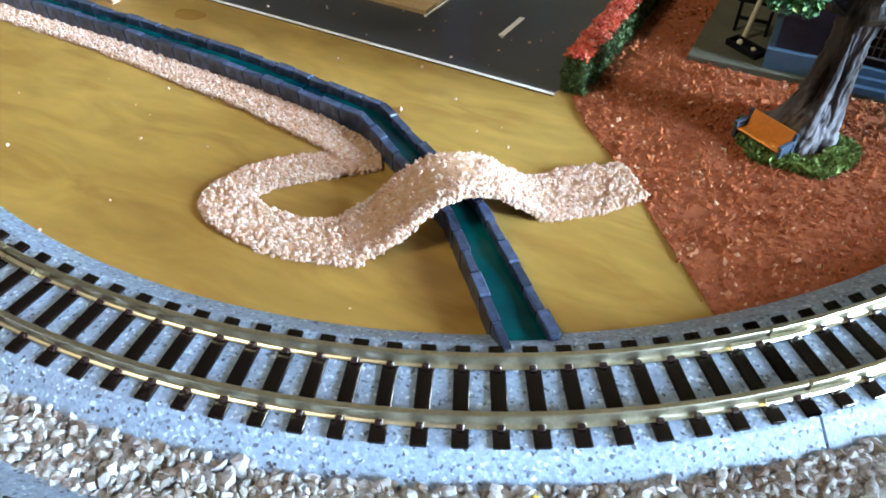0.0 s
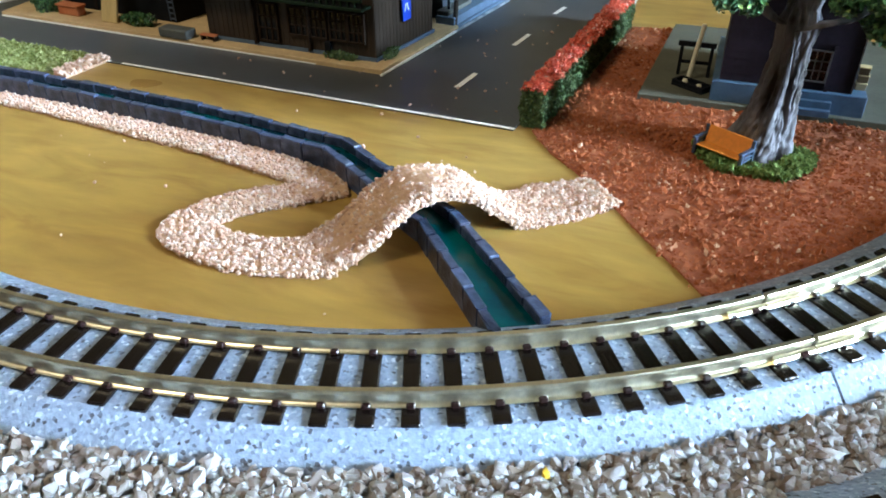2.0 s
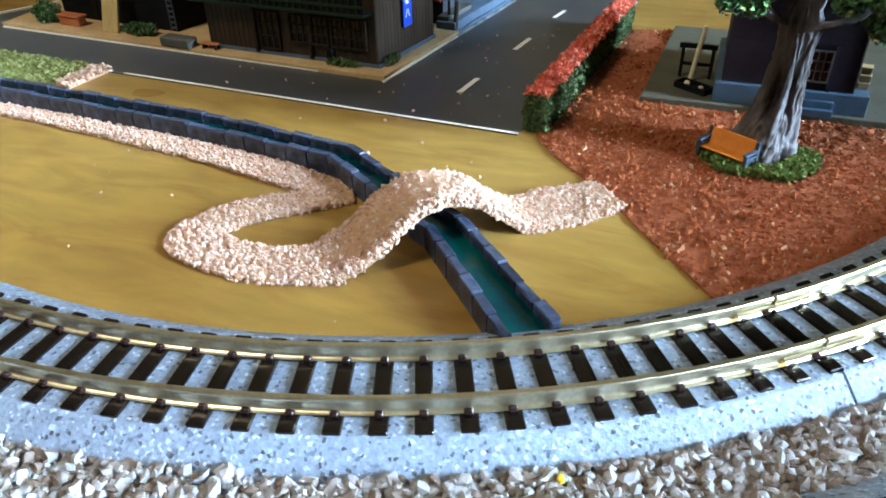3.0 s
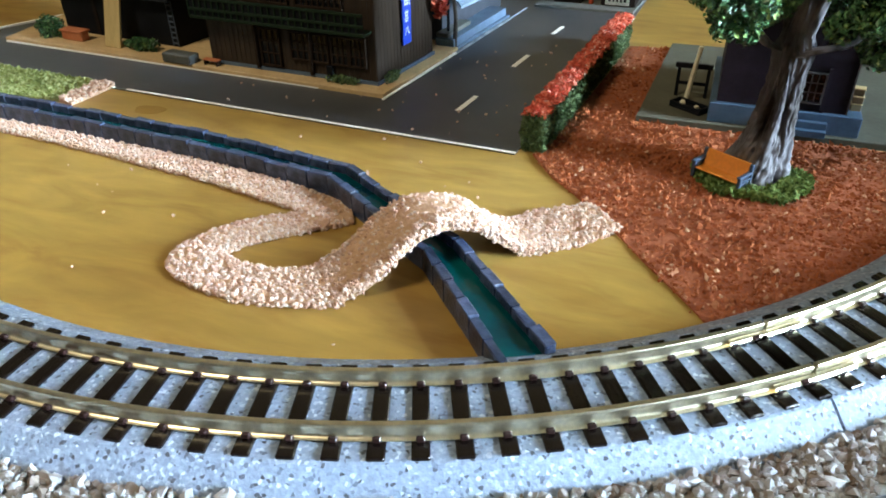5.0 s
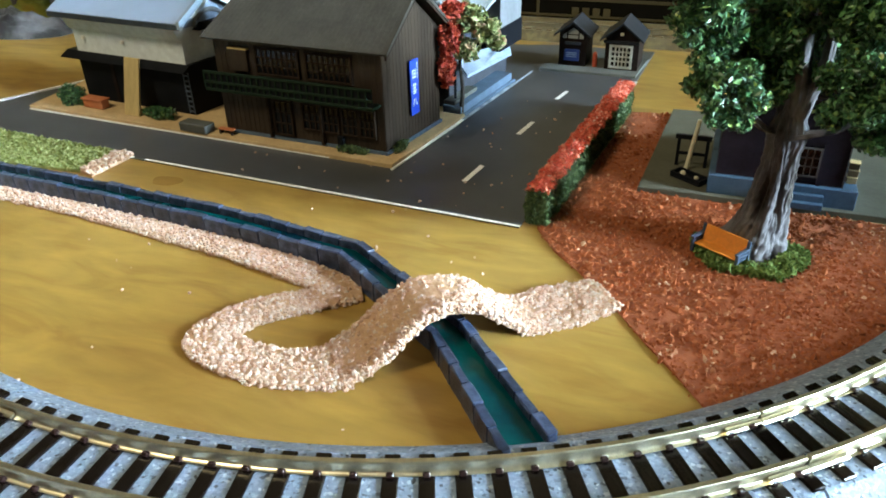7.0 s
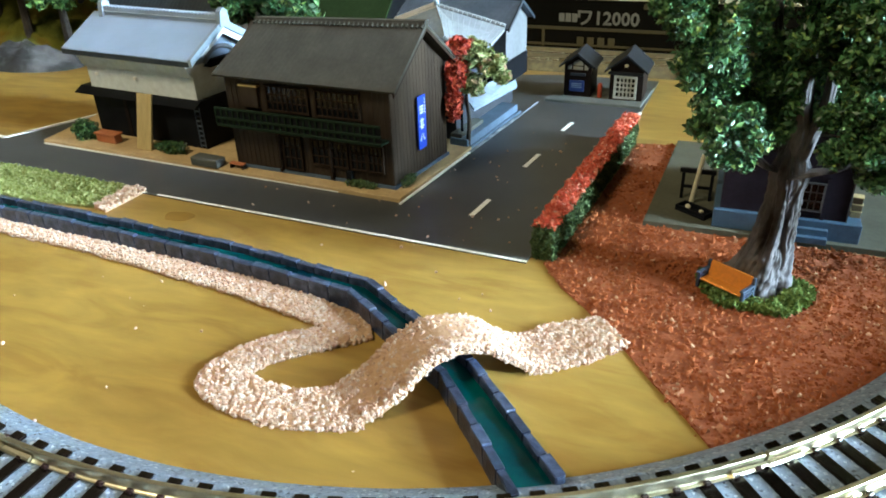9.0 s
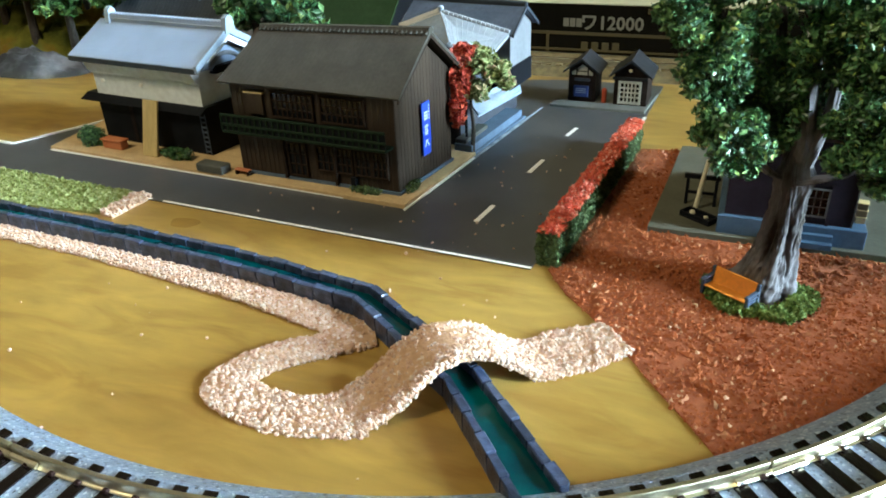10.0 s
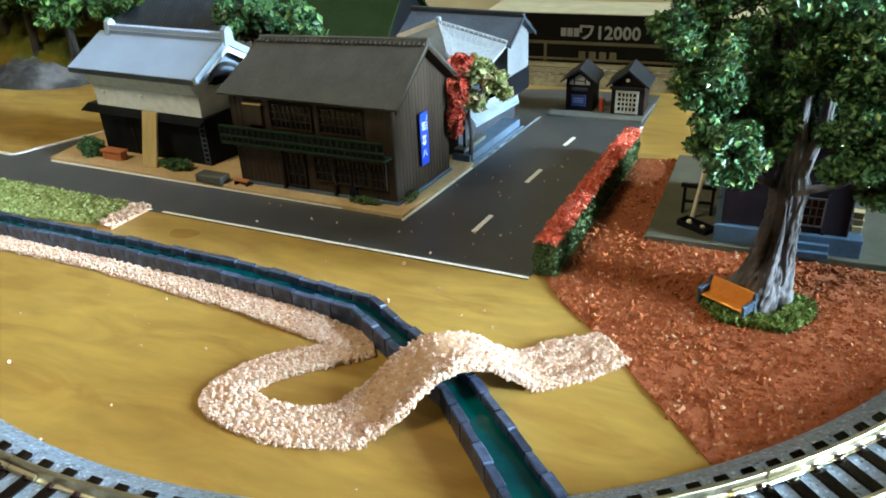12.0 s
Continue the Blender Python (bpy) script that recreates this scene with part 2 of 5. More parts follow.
M["signwhite"] = mat("white_lettering", (0.85, 0.85, 0.85), (0.8, 0.8, 0.8), 0.5, 100)
M["wood"] = mat("pale_wood", (0.48, 0.36, 0.16), (0.56, 0.43, 0.20), 0.6, 200, stretch=(4, 1, 0.4))
M["terracotta"] = mat("terracotta", (0.42, 0.13, 0.05), (0.5, 0.18, 0.08), 0.6, 300)
M["purple"] = mat("purple_brown_clapboard", (0.015, 0.0115, 0.018), (0.022, 0.0175, 0.027), 0.6, 200, spec=0.12)
M["bluebase"] = mat("blue_grey_foundation", (0.062, 0.10, 0.158), (0.085, 0.135, 0.205), 0.55, 200)
M["hutroof"] = mat("black_slate_roof", (0.014, 0.016, 0.019), (0.022, 0.024, 0.028), 0.55, 120, bump=0.1, spec=0.15)
M["stnbase"] = mat("deep_blue_foundation", (0.033, 0.072, 0.124), (0.049, 0.096, 0.158), 0.55, 200)
M["olivelot"] = mat("olive_grey_card_lot", (0.066, 0.066, 0.045), (0.085, 0.084, 0.06), 0.7, 120, bump=0.1)
M["cream"] = mat("cream_window_frame", (0.75, 0.70, 0.52), (0.7, 0.64, 0.45), 0.5, 300)
M["pane"] = mat("dark_window_pane", (0.005, 0.0055, 0.0065), (0.009, 0.009, 0.010), 0.12, 200, spec=0.3)
M["kioskbrown"] = mat("black_brown_timber", (0.009, 0.006, 0.0055), (0.015, 0.010, 0.009), 0.6, 300, spec=0.12)
M["boxdark"] = mat("black_printed_card", (0.004, 0.0035, 0.002), (0.006, 0.005, 0.0035), 0.5, 40, spec=0.05)
M["boxlight"] = mat("pale_print", (0.19, 0.175, 0.13), (0.165, 0.15, 0.115), 0.5, 100)
M["boxolive"] = mat("olive_print", (0.055, 0.042, 0.014), (0.068, 0.05, 0.018), 0.5, 60)
M["rock"] = mat("grey_rock", (0.022, 0.022, 0.023), (0.15, 0.15, 0.16), 0.85, 70, bump=1.0, bscale=260, lo=0.42, hi=0.68)
M["hill"] = mat("mossy_hill", (0.035, 0.045, 0.008), (0.22, 0.12, 0.022), 0.95, 40, bump=1.0, bscale=600, c3=(0.13, 0.13, 0.022), spec=0.1)
M["greenroof"] = mat("green_felt_roof", (0.017, 0.032, 0.011), (0.022, 0.040, 0.015), 0.8, 90, spec=0.1)
M["wallpaint"] = mat("cream_wall_paint", (0.64, 0.59, 0.39), (0.68, 0.63, 0.42), 0.8, 6, bump=0.05, bscale=60)
M["dullballast"] = mat("dull_ochre_ballast", (0.10, 0.078, 0.035), (0.17, 0.13, 0.055), 0.8, 400, bump=0.5)
M["dullwood"] = mat("dull_ochre_sleeper", (0.16, 0.115, 0.05), (0.12, 0.085, 0.038), 0.7, 200)
M["shopwhite"] = mat("pale_grey_plaster", (0.14, 0.152, 0.172), (0.17, 0.182, 0.205), 0.6, 90, bump=0.05)
M["shoproof"] = mat("blue_grey_slate", (0.062, 0.080, 0.112), (0.080, 0.100, 0.136), 0.5, 120, bump=0.1, spec=0.2)
M["dimcream"] = mat("dull_cream_lattice", (0.40, 0.40, 0.34), (0.34, 0.34, 0.29), 0.5, 100)
M["lid"] = mat("pale_cream_carton_lid", (0.58, 0.54, 0.36), (0.52, 0.48, 0.32), 0.6, 20)
M["stain"] = mat("brown_paint_stain", (0.20, 0.10, 0.012), (0.24, 0.125, 0.016), 0.45, 300)
M["ceilpaint"] = mat("white_ceiling_paint", (0.8, 0.79, 0.75), (0.77, 0.76, 0.72), 0.85, 6)
M["floorwood"] = mat("oak_floor", (0.36, 0.2, 0.09), (0.26, 0.14, 0.06), 0.45, 8, stretch=(1, 8, 1))
M["tablewood"] = mat("table_timber", (0.4, 0.26, 0.13), (0.32, 0.2, 0.1), 0.5, 12, stretch=(1, 8, 1))
M["frame"] = mat("white_window_frame", (0.8, 0.8, 0.78), (0.76, 0.76, 0.74), 0.4, 20)

# ---- building helpers: all sizes below are millimetres ----
MM = 0.001


def link_mesh(name, bm, material, smooth=False):
    me = bpy.data.meshes.new(name)
    bmesh.ops.recalc_face_normals(bm, faces=bm.faces)
    bmesh.ops.scale(bm, vec=(MM, MM, MM), verts=bm.verts)
    if smooth:
        for f in bm.faces:
            f.smooth = True
    bm.to_mesh(me)
    bm.free()
    me.materials.append(material)
    return new(name, me)


def part(name, bm, material, parent=None, label="", smooth=False):
    ob = link_mesh(name, bm, material, smooth)
    if parent is not None:
        ob.parent = parent
    if label:
        ob["label"] = label
    return ob


def thing(name, label, category, x=0, y=0, z=0, rz=0, group="", kind=""):
    ob = new(name)
    ob.empty_display_size = 0.005
    ob.matrix_basis = pose(x * MM, y * MM, z * MM, 0, 0, rz)
    return tagged(ob, label, category, group, kind)


def from_data(name, verts, faces, material, parent=None, kind="", smooth=False):
    me = bpy.data.meshes.new(name)
    me.from_pydata([(x * MM, y * MM, z * MM) for x, y, z in verts], [], faces)
    me.update()
    me.materials.append(material)
    if smooth:
        me.polygons.foreach_set("use_smooth", [True] * len(me.polygons))
    ob = new(name, me)
    if parent is not None:
        ob.parent = parent
    if kind:
        ob["kind"] = kind
    return ob


def box(x0, y0, z0, x1, y1, z1, bevel=0.0, bm=None):
    bm = bm or bmesh.new()
    vs = [bm.verts.new(p) for p in ((x0, y0, z0), (x1, y0, z0), (x1, y1, z0), (x0, y1, z0), (x0, y0, z1), (x1, y0, z1), (x1, y1, z1), (x0, y1, z1))]
    fs = [bm.faces.new([vs[i] for i in f]) for f in ((3, 2, 1, 0), (4, 5, 6, 7), (0, 1, 5, 4), (1, 2, 6, 5), (2, 3, 7, 6), (3, 0, 4, 7))]
    if bevel:
        bmesh.ops.bevel(bm, geom=list({e for f in fs for e in f.edges}), offset=bevel, segments=1, affect="EDGES")
    return bm


def slab(outline, z0, z1, bevel=0.0):
    """A flat plate with the given outline."""
    bm = bmesh.new()
    lo = [bm.verts.new((x, y, z0)) for x, y in outline]
    hi = [bm.verts.new((x, y, z1)) for x, y in outline]
    n = len(outline)
    bm.faces.new(lo[::-1])
    top = bm.faces.new(hi)
    for i in range(n):
        bm.faces.new((lo[i], lo[(i + 1) % n], hi[(i + 1) % n], hi[i]))
    if bevel:
        bmesh.ops.bevel(bm, geom=list(top.edges), offset=bevel, segments=1, affect="EDGES")
    return bm


def prism(profile, x0, x1):
    """A profile in y, z pulled along x."""
    bm = bmesh.new()
    a = [bm.verts.new((x0, y, z)) for y, z in profile]
    b = [bm.verts.new((x1, y, z)) for y, z in profile]
    n = len(profile)
    bm.faces.new(a)
    bm.faces.new(b[::-1])
    for i in range(n):
        bm.faces.new((a[i], b[i], b[(i + 1) % n], a[(i + 1) % n]))
    return bm


def tube(points, radii, sides=8, cap=True):
    """A tapered round limb along points."""
    bm = bmesh.new()
    rings = []
    for i, p in enumerate(points):
        p = Vector(p)
        d = (Vector(points[min(i + 1, len(points) - 1)]) - Vector(points[max(i - 1, 0)])).normalized()
        u = d.orthogonal().normalized() if abs(d.z) < 0.9 else Vector((1, 0, 0)).cross(d).normalized()
        v = d.cross(u)
        rings.append([bm.verts.new(p + radii[i] * (math.cos(k * math.tau / sides) * u + math.sin(k * math.tau / sides) * v)) for k in range(sides)])
    for a, b in zip(rings, rings[1:]):
        for k in range(sides):
            bm.faces.new((a[k], a[(k + 1) % sides], b[(k + 1) % sides], b[k]))
    if cap:
        bm.faces.new(rings[0][::-1])
        bm.faces.new(rings[-1])
    return bm


def catmull(pts, n=8):
    """A smooth curve through points."""
    pts = [Vector(p) for p in pts]
    p = [pts[0] * 2 - pts[1], *pts, pts[-1] * 2 - pts[-2]]
    out = []
    for i in range(1, len(p) - 2):
        for k in range(n):
            t = k / n
            out.append(0.5 * ((2 * p[i]) + (p[i + 1] - p[i - 1]) * t + (2 * p[i - 1] - 5 * p[i] + 4 * p[i + 1] - p[i + 2]) * t * t + (3 * p[i] - p[i - 1] - 3 * p[i + 1] + p[i + 2]) * t ** 3))
    return [*out, pts[-1]]


ICO = bmesh.new()
bmesh.ops.create_icosphere(ICO, subdivisions=1, radius=1)
ICO_V = np.array([v.co for v in ICO.verts])
ICO_F = [[v.index for v in f.verts] for f in ICO.faces]
ICO.free()
OCT_V = np.array([(1, 0, 0), (-1, 0, 0), (0, 1, 0), (0, -1, 0), (0, 0, 1), (0, 0, -1.0)])
OCT_F = [(0, 2, 4), (2, 1, 4), (1, 3, 4), (3, 0, 4), (2, 0, 5), (1, 2, 5), (3, 1, 5), (0, 3, 5)]


def turns(n, rng):
    """Random turns as matrices."""
    q = rng.normal(size=(n, 4))
    q /= np.linalg.norm(q, axis=1)[:, None]
    w, x, y, z = q.T
    return np.stack([1 - 2 * (y * y + z * z), 2 * (x * y - z * w), 2 * (x * z + y * w), 2 * (x * y + z * w), 1 - 2 * (x * x + z * z), 2 * (y * z - x * w), 2 * (x * z - y * w), 2 * (y * z + x * w), 1 - 2 * (x * x + y * y)], 1).reshape(-1, 3, 3)


def grains(name, places, size, material, parent, seed, flat=0.75, shape="ico", spread=0.3, jag=0.16):
    """Loose grains lying at the places: one mesh of many small stones."""
    rng = np.random.default_rng(seed)
    sv, sf = (ICO_V, ICO_F) if shape == "ico" else (OCT_V, OCT_F)
    places = np.asarray(places, float)
    n, k = len(places), len(sv)
    r = size * (1 + spread * rng.normal(size=n).clip(-1.8, 2.2))
    stretch = np.stack([rng.uniform(0.75, 1.3, n), rng.uniform(0.75, 1.15, n), rng.uniform(flat * 0.8, flat * 1.2, n)], 1)
    v = sv[None] * (1 + jag * rng.normal(size=(n, k, 1))) * stretch[:, None]
    v = np.einsum("nij,nkj->nki", turns(n, rng), v) * r[:, None, None] + places[:, None]
    faces = [[i * k + a for a in f] for i in range(n) for f in sf]
    return from_data(name, v.reshape(-1, 3).tolist(), faces, material, parent, "stuff")


def leaves(name, centres, size, material, parent, seed, up=0.3, kind="stuff"):
    """Small folded leaves at the centres: one mesh."""
    rng = np.random.default_rng(seed)
    c = np.asarray(centres, float)
    n = len(c)
    base = np.array([(-1, 0, 0), (0, -0.55, 0.18), (1, 0, 0), (0, 0.55, 0.18)])
    r = size * rng.uniform(0.6, 1.4, n)
    v = np.einsum("nij,kj->nki", turns(n, rng), base) * r[:, None, None] + c[:, None]
    faces = [f for i in range(n) for f in ((4 * i, 4 * i + 1, 4 * i + 2), (4 * i, 4 * i + 2, 4 * i + 3))]
    return from_data(name, v.reshape(-1, 3).tolist(), faces, material, parent, kind)


def clump(rng, centre, radii, n, shell=0.55):
    """Points in the outer part of an uneven ball."""
    d = rng.normal(size=(n, 3))
    d /= np.linalg.norm(d, axis=1)[:, None]
    r = rng.uniform(shell ** 3, 1, n) ** (1 / 3) * (1 + 0.18 * np.sin(5 * d[:, 0] + 3 * d[:, 2]) * np.cos(4 * d[:, 1]))
    return np.asarray(centre) + d * r[:, None] * np.asarray(radii)


def inside(poly, x, y):
    hit = np.zeros(len(x), bool)
    for (x0, y0), (x1, y1) in zip(poly, poly[1:] + poly[:1]):
        cross = (y0 > y) != (y1 > y)
        hit ^= cross & (x < (x1 - x0) * (y - y0) / ((y1 - y0) or 1e-9) + x0)
    return hit


def scatter(poly, density, rng):
    """Random points in a polygon; density per square millimetre."""
    xs, ys = zip(*poly)
    n = int((max(xs) - min(xs)) * (max(ys) - min(ys)) * density)
    x, y = rng.uniform(min(xs), max(xs), n), rng.uniform(min(ys), max(ys), n)
    k = inside(list(poly), x, y)
    return x[k], y[k]

# ---- the room round the layout ----
def wall_box(name, x0, y0, z0, x1, y1, z1, material, label, category):
    ob = link_mesh(name, box(x0, y0, z0, x1, y1, z1), M[material])
    return tagged(ob, label, category, kind="structure")


RX0, RX1, RY0, RY1, RZ0, RZ1 = -1600, 2400, -2200, 345, -750, 1650
wall_box("floor", RX0, RY0, RZ0 - 20, RX1, RY1, RZ0, "floorwood", "oak board floor of the room", "floor")
wall_box("ceiling", RX0, RY0, RZ1, RX1, RY1, RZ1 + 20, "ceilpaint", "plain white painted ceiling", "ceiling")
wall_box("wall_north", RX0 - 20, RY1, RZ0, RX1 + 20, RY1 + 20, RZ1, "wallpaint", "pale cream painted wall behind the layout", "wall")
wall_box("wall_south", RX0 - 20, RY0 - 20, RZ0, RX1 + 20, RY0, RZ1, "wallpaint", "pale cream painted wall", "wall")
wall_box("wall_west", RX0 - 20, RY0, RZ0, RX0, RY1, RZ1, "wallpaint", "pale cream painted wall", "wall")
WY0, WY1, WZ0, WZ1 = -750, 250, 60, 1400
east = box(RX1, RY0, RZ0, RX1 + 20, WY0, RZ1)
box(RX1, WY1, RZ0, RX1 + 20, RY1, RZ1, bm=east)
box(RX1, WY0, RZ0, RX1 + 20, WY1, WZ0, bm=east)
box(RX1, WY0, WZ1, RX1 + 20, WY1, RZ1, bm=east)
tagged(link_mesh("wall_east", east, M["wallpaint"]), "pale cream painted wall with a window opening", "wall", kind="structure")
window = thing("window_1", "white framed window letting in cool daylight", "window", kind="structure")
wf = box(RX1 + 4, WY0, WZ0, RX1 + 16, WY1, WZ0 + 45)
box(RX1 + 4, WY0, WZ1 - 45, RX1 + 16, WY1, WZ1, bm=wf)
box(RX1 + 4, WY0, WZ0 + 45, RX1 + 16, WY0 + 45, WZ1 - 45, bm=wf)
box(RX1 + 4, WY1 - 45, WZ0 + 45, RX1 + 16, WY1, WZ1 - 45, bm=wf)
part("window_frame", wf, M["frame"], window)
part("window_sill", box(RX1 - 60, WY0 - 30, WZ0 - 25, RX1, WY1 + 30, WZ0 - 1, 3), M["frame"], window)

table = thing("table", "plain timber table that carries the railway layout", "table", 0, 0, RZ0)
part("tabletop", box(-560, -330, 710, 420, 340, 738, 3), M["tablewood"], table)
for x in (-520, 380):
    for y in (-290, 290):
        part("leg", box(x - 25, y - 25, 0, x + 25, y + 25, 710, 3), M["tablewood"], table)

board = link_mesh("ground", box(-440, -230, -12, 230, 252, 0, 0.5), M["board"])
tagged(board, "olive and ochre painted plywood baseboard", "baseboard", kind="structure")

# ---- curved railway track ----
CX, CY = -46.6, 60.4


def polar(r, deg):
    a = radians(deg)
    return CX + r * math.cos(a), CY + r * math.sin(a)


def ring(profile, a0, a1, steps, zc=0.0):
    """A profile in radius and height swept round the curve's centre, with closed ends."""
    bm = bmesh.new()
    rows = []
    for i in range(steps + 1):
        a = a0 + (a1 - a0) * i / steps
        rows.append([bm.verts.new((*polar(r, a), z + zc)) for r, z in profile])
    n = len(profile)
    for p, q in zip(rows, rows[1:]):
        for k in range(n):
            bm.faces.new((p[k], p[(k + 1) % n], q[(k + 1) % n], q[k]))
    bm.faces.new(rows[0])
    bm.faces.new(rows[-1][::-1])
    return bm


BED_TOP, TIE_TOP, RAIL_TOP = 3.6, 4.05, 6.2


def rail_profile(r):
    half = [(0.95, 0.0), (0.95, 0.07), (0.76, 0.11), (0.60, 0.165), (0.46, 0.245), (0.35, 0.37), (0.28, 0.56), (0.25, 0.9), (0.25, 1.35), (0.42, 1.55), (0.47, 1.62), (0.45, 1.85), (0.41, 2.03), (0.33, 2.12)]
    return [(r + s, TIE_TOP + z) for s, z in half] + [(r - s, TIE_TOP + z) for s, z in reversed(half)]


def rail_mesh(r, a0, a1, steps):
    """A rail with a crisp head and a foot that flows into the web."""
    bm = ring(rail_profile(r), a0, a1, steps)
    bm.normal_update()
    for f in bm.faces:
        f.smooth = True
    for e in bm.edges:
        e.smooth = e.calc_face_angle(0.0) < radians(32)
    return bm


def tie_mesh(rm, first):
    """One sleeper lying along x; the far track keeps its rail clips in the same mesh."""
    bm = box(-8.0, -1.12, BED_TOP - 0.3, 8.3, 1.12, TIE_TOP, 0.16)
    for s in () if first else (-1, 1):
        for e in (-1, 1):
            cx = s * 4.68 + e * 0.98
            box(cx - 0.32, -0.5, TIE_TOP - 0.05, cx + 0.32, 0.5, TIE_TOP + 0.62, 0.12, bm)
    return bm


CLIPS = []


def curved_track(rm, joints, step, phase, label, gap):
    for j0, j1 in zip(joints, joints[1:]):
        piece = thing("track_piece", label, "railway track", group="curved track pieces")
        a0, a1 = j0 + gap, j1 - gap
        n = int((a1 - a0) * 2)
        bed = [(rm - 12.5, 0.02), (rm + 12.5, 0.02), (rm + 12.3, 0.5), (rm + 8.75, BED_TOP - 0.15), (rm + 8.3, BED_TOP), (rm - 8.3, BED_TOP), (rm - 8.75, BED_TOP - 0.15), (rm - 12.3, 1.1)]
        part("roadbed", ring(bed, a0, a1, n), M["ballast"], piece, "speckled blue-grey moulded ballast roadbed")
        for r in (rm - 4.68, rm + 4.68):
            part("rail", rail_mesh(r, a0 + 0.06, a1 - 0.06, n), M["rail"], piece, "shiny nickel silver rail")
        k0, k1 = math.ceil((a0 + 0.7 - phase) / step), math.floor((a1 - 0.7 - phase) / step) + 1
        first = None
        for k in range(k0, k1 + 1):
            a = phase + k * step - (0.0035 * k * k if k > 0 else -0.06 * k)
            if first is None:
                first = part("sleeper", tie_mesh(rm, rm < 160), M["tie"], piece)
                ob = first
            else:
                ob = new("sleeper", first.data)
                ob.parent = piece
            x, y = polar(rm, a)
            ob.matrix_basis = pose(x * MM, y * MM, 0, 0, 0, a)
            for cx in (-5.60, -3.76, 3.76, 5.60) if rm < 160 else ():
                if not CLIPS:
                    clip = part("rail_clip", box(-0.42, -0.55, TIE_TOP - 0.05, 0.42, 0.55, TIE_TOP + 0.66, 0.2), M["clip"], ob)
                    CLIPS.append(clip.data)
                else:
                    clip = new("rail_clip", CLIPS[0])
                    clip.parent = ob
                clip.matrix_basis = pose(cx * MM, 0, 0)
        for r in (rm - 4.68, rm + 4.68):
            for side in (-1, 1):
                plate = [(r + side * 0.5, TIE_TOP + 0.30), (r + side * 1.15, TIE_TOP + 0.12), (r + side * 1.25, TIE_TOP + 0.45), (r + side * 1.0, TIE_TOP + 0.75), (r + side * 0.45, TIE_TOP + 0.95)]
                joiner = part("rail_joiner", ring(plate, j1 - 2.3, j1 - gap * 0.5, 6), M["rail"], piece, "bright metal rail joiner")
                part("joiner_tab", ring([(r + side * 0.9, TIE_TOP + 0.6), (r + side * 1.5, TIE_TOP + 0.5), (r + side * 1.5, TIE_TOP + 0.8), (r + side * 0.9, TIE_TOP + 0.95)], j1 - 0.9, j1 - 0.55, 1), M["clip"], joiner, "brown plastic joiner tab")
                plate2 = ring(plate, j0 + gap * 0.5, j0 + 2.3, 6)
                part("rail_joiner", plate2, M["rail"], piece, "bright metal rail joiner")


JOINTS = [-49.6 + 45 * k for k in (-2, -1, 0, 1)]
curved_track(154.68, JOINTS, 1.925, -85.15, "curved single railway track on blue-grey moulded ballast", 0.07)
curved_track(187.7, JOINTS, 1.6, -85.0, "outer curved railway track on grey moulded ballast", 0.07)

# ---- loose stones between the tracks ----
rng = np.random.default_rng(3)
strip = thing("gravel_strip", "loose angular grey and brown gravel beside the track", "gravel", kind="stuff")
part("gravel_bed", ring([(166.9, 0.01), (176.0, 0.01), (176.0, 0.5), (171, 0.7), (166.9, 0.3)], -135, 0, 120), M["gravelbed"], strip)
na = 9500
ra, aa = rng.uniform(166.9, 176.8, na), rng.uniform(-122, -12, na)
px, py = CX + ra * np.cos(np.radians(aa)), CY + ra * np.sin(np.radians(aa))
grains("stones", np.stack([px, py, rng.uniform(0.3, 1.45, na) - 0.06 * np.abs(ra - 171.5)], 1), 0.64, M["stone"], strip, 4, flat=0.7, jag=0.24, spread=0.38)
pebble = grains("yellow_pebble", [(29.9, -90.0, 1.6)], 1.15, M["yellow"], None, 8)
tagged(pebble, "single bright yellow pebble lying on the gravel", "pebble", kind="thing")

# ---- streets, lots ----
def front_y(x):
    return -1.9 - 0.039 * x


def lot_y(x):
    return 17.1 - 0.0465 * x


def lot_x(y):
    return -40.2 + 0.128 * (y - 18)


road = link_mesh("road", slab([(-430, front_y(-430)), (0.2, front_y(0.2)), (9.4, 114), (10.5, 150), (-24, 150), (-430, 60)], 0.0, 0.4), M["asphalt"])
tagged(road, "dark asphalt card street with white edge lines", "road", kind="structure")


def stripe(name, a, b, w, z0, z1, parent, paint="line"):
    a, b = Vector((*a, 0)), Vector((*b, 0))
    n = Vector((-(b - a).y, (b - a).x, 0)).normalized() * w / 2
    return part(name, slab([(p.x, p.y) for p in (a + n, a - n, b - n, b + n)], z0, z1), M[paint], parent)


stripe("edge_line", (-430, front_y(-430) + 0.35), (-112, front_y(-112) + 0.35), 1.0, 0.402, 0.44, road)
stripe("edge_line", (-108, front_y(-108) + 0.35), (0.4, front_y(0.4) + 0.35), 0.95, 0.402, 0.44, road)
for k, (a, b) in enumerate((((-19.6, 16.8), (-18.3, 27.6)), ((-15.5, 52.0), (-14.1, 63.0)), ((-12.2, 85.2), (-10.8, 94.0)))):
    stripe("lane_dash", a, b, 1.35, 0.402, 0.44, road)
stripe("lane_dash", (8.6, 101.5), (9.2, 111), 1.2, 0.402, 0.44, road)

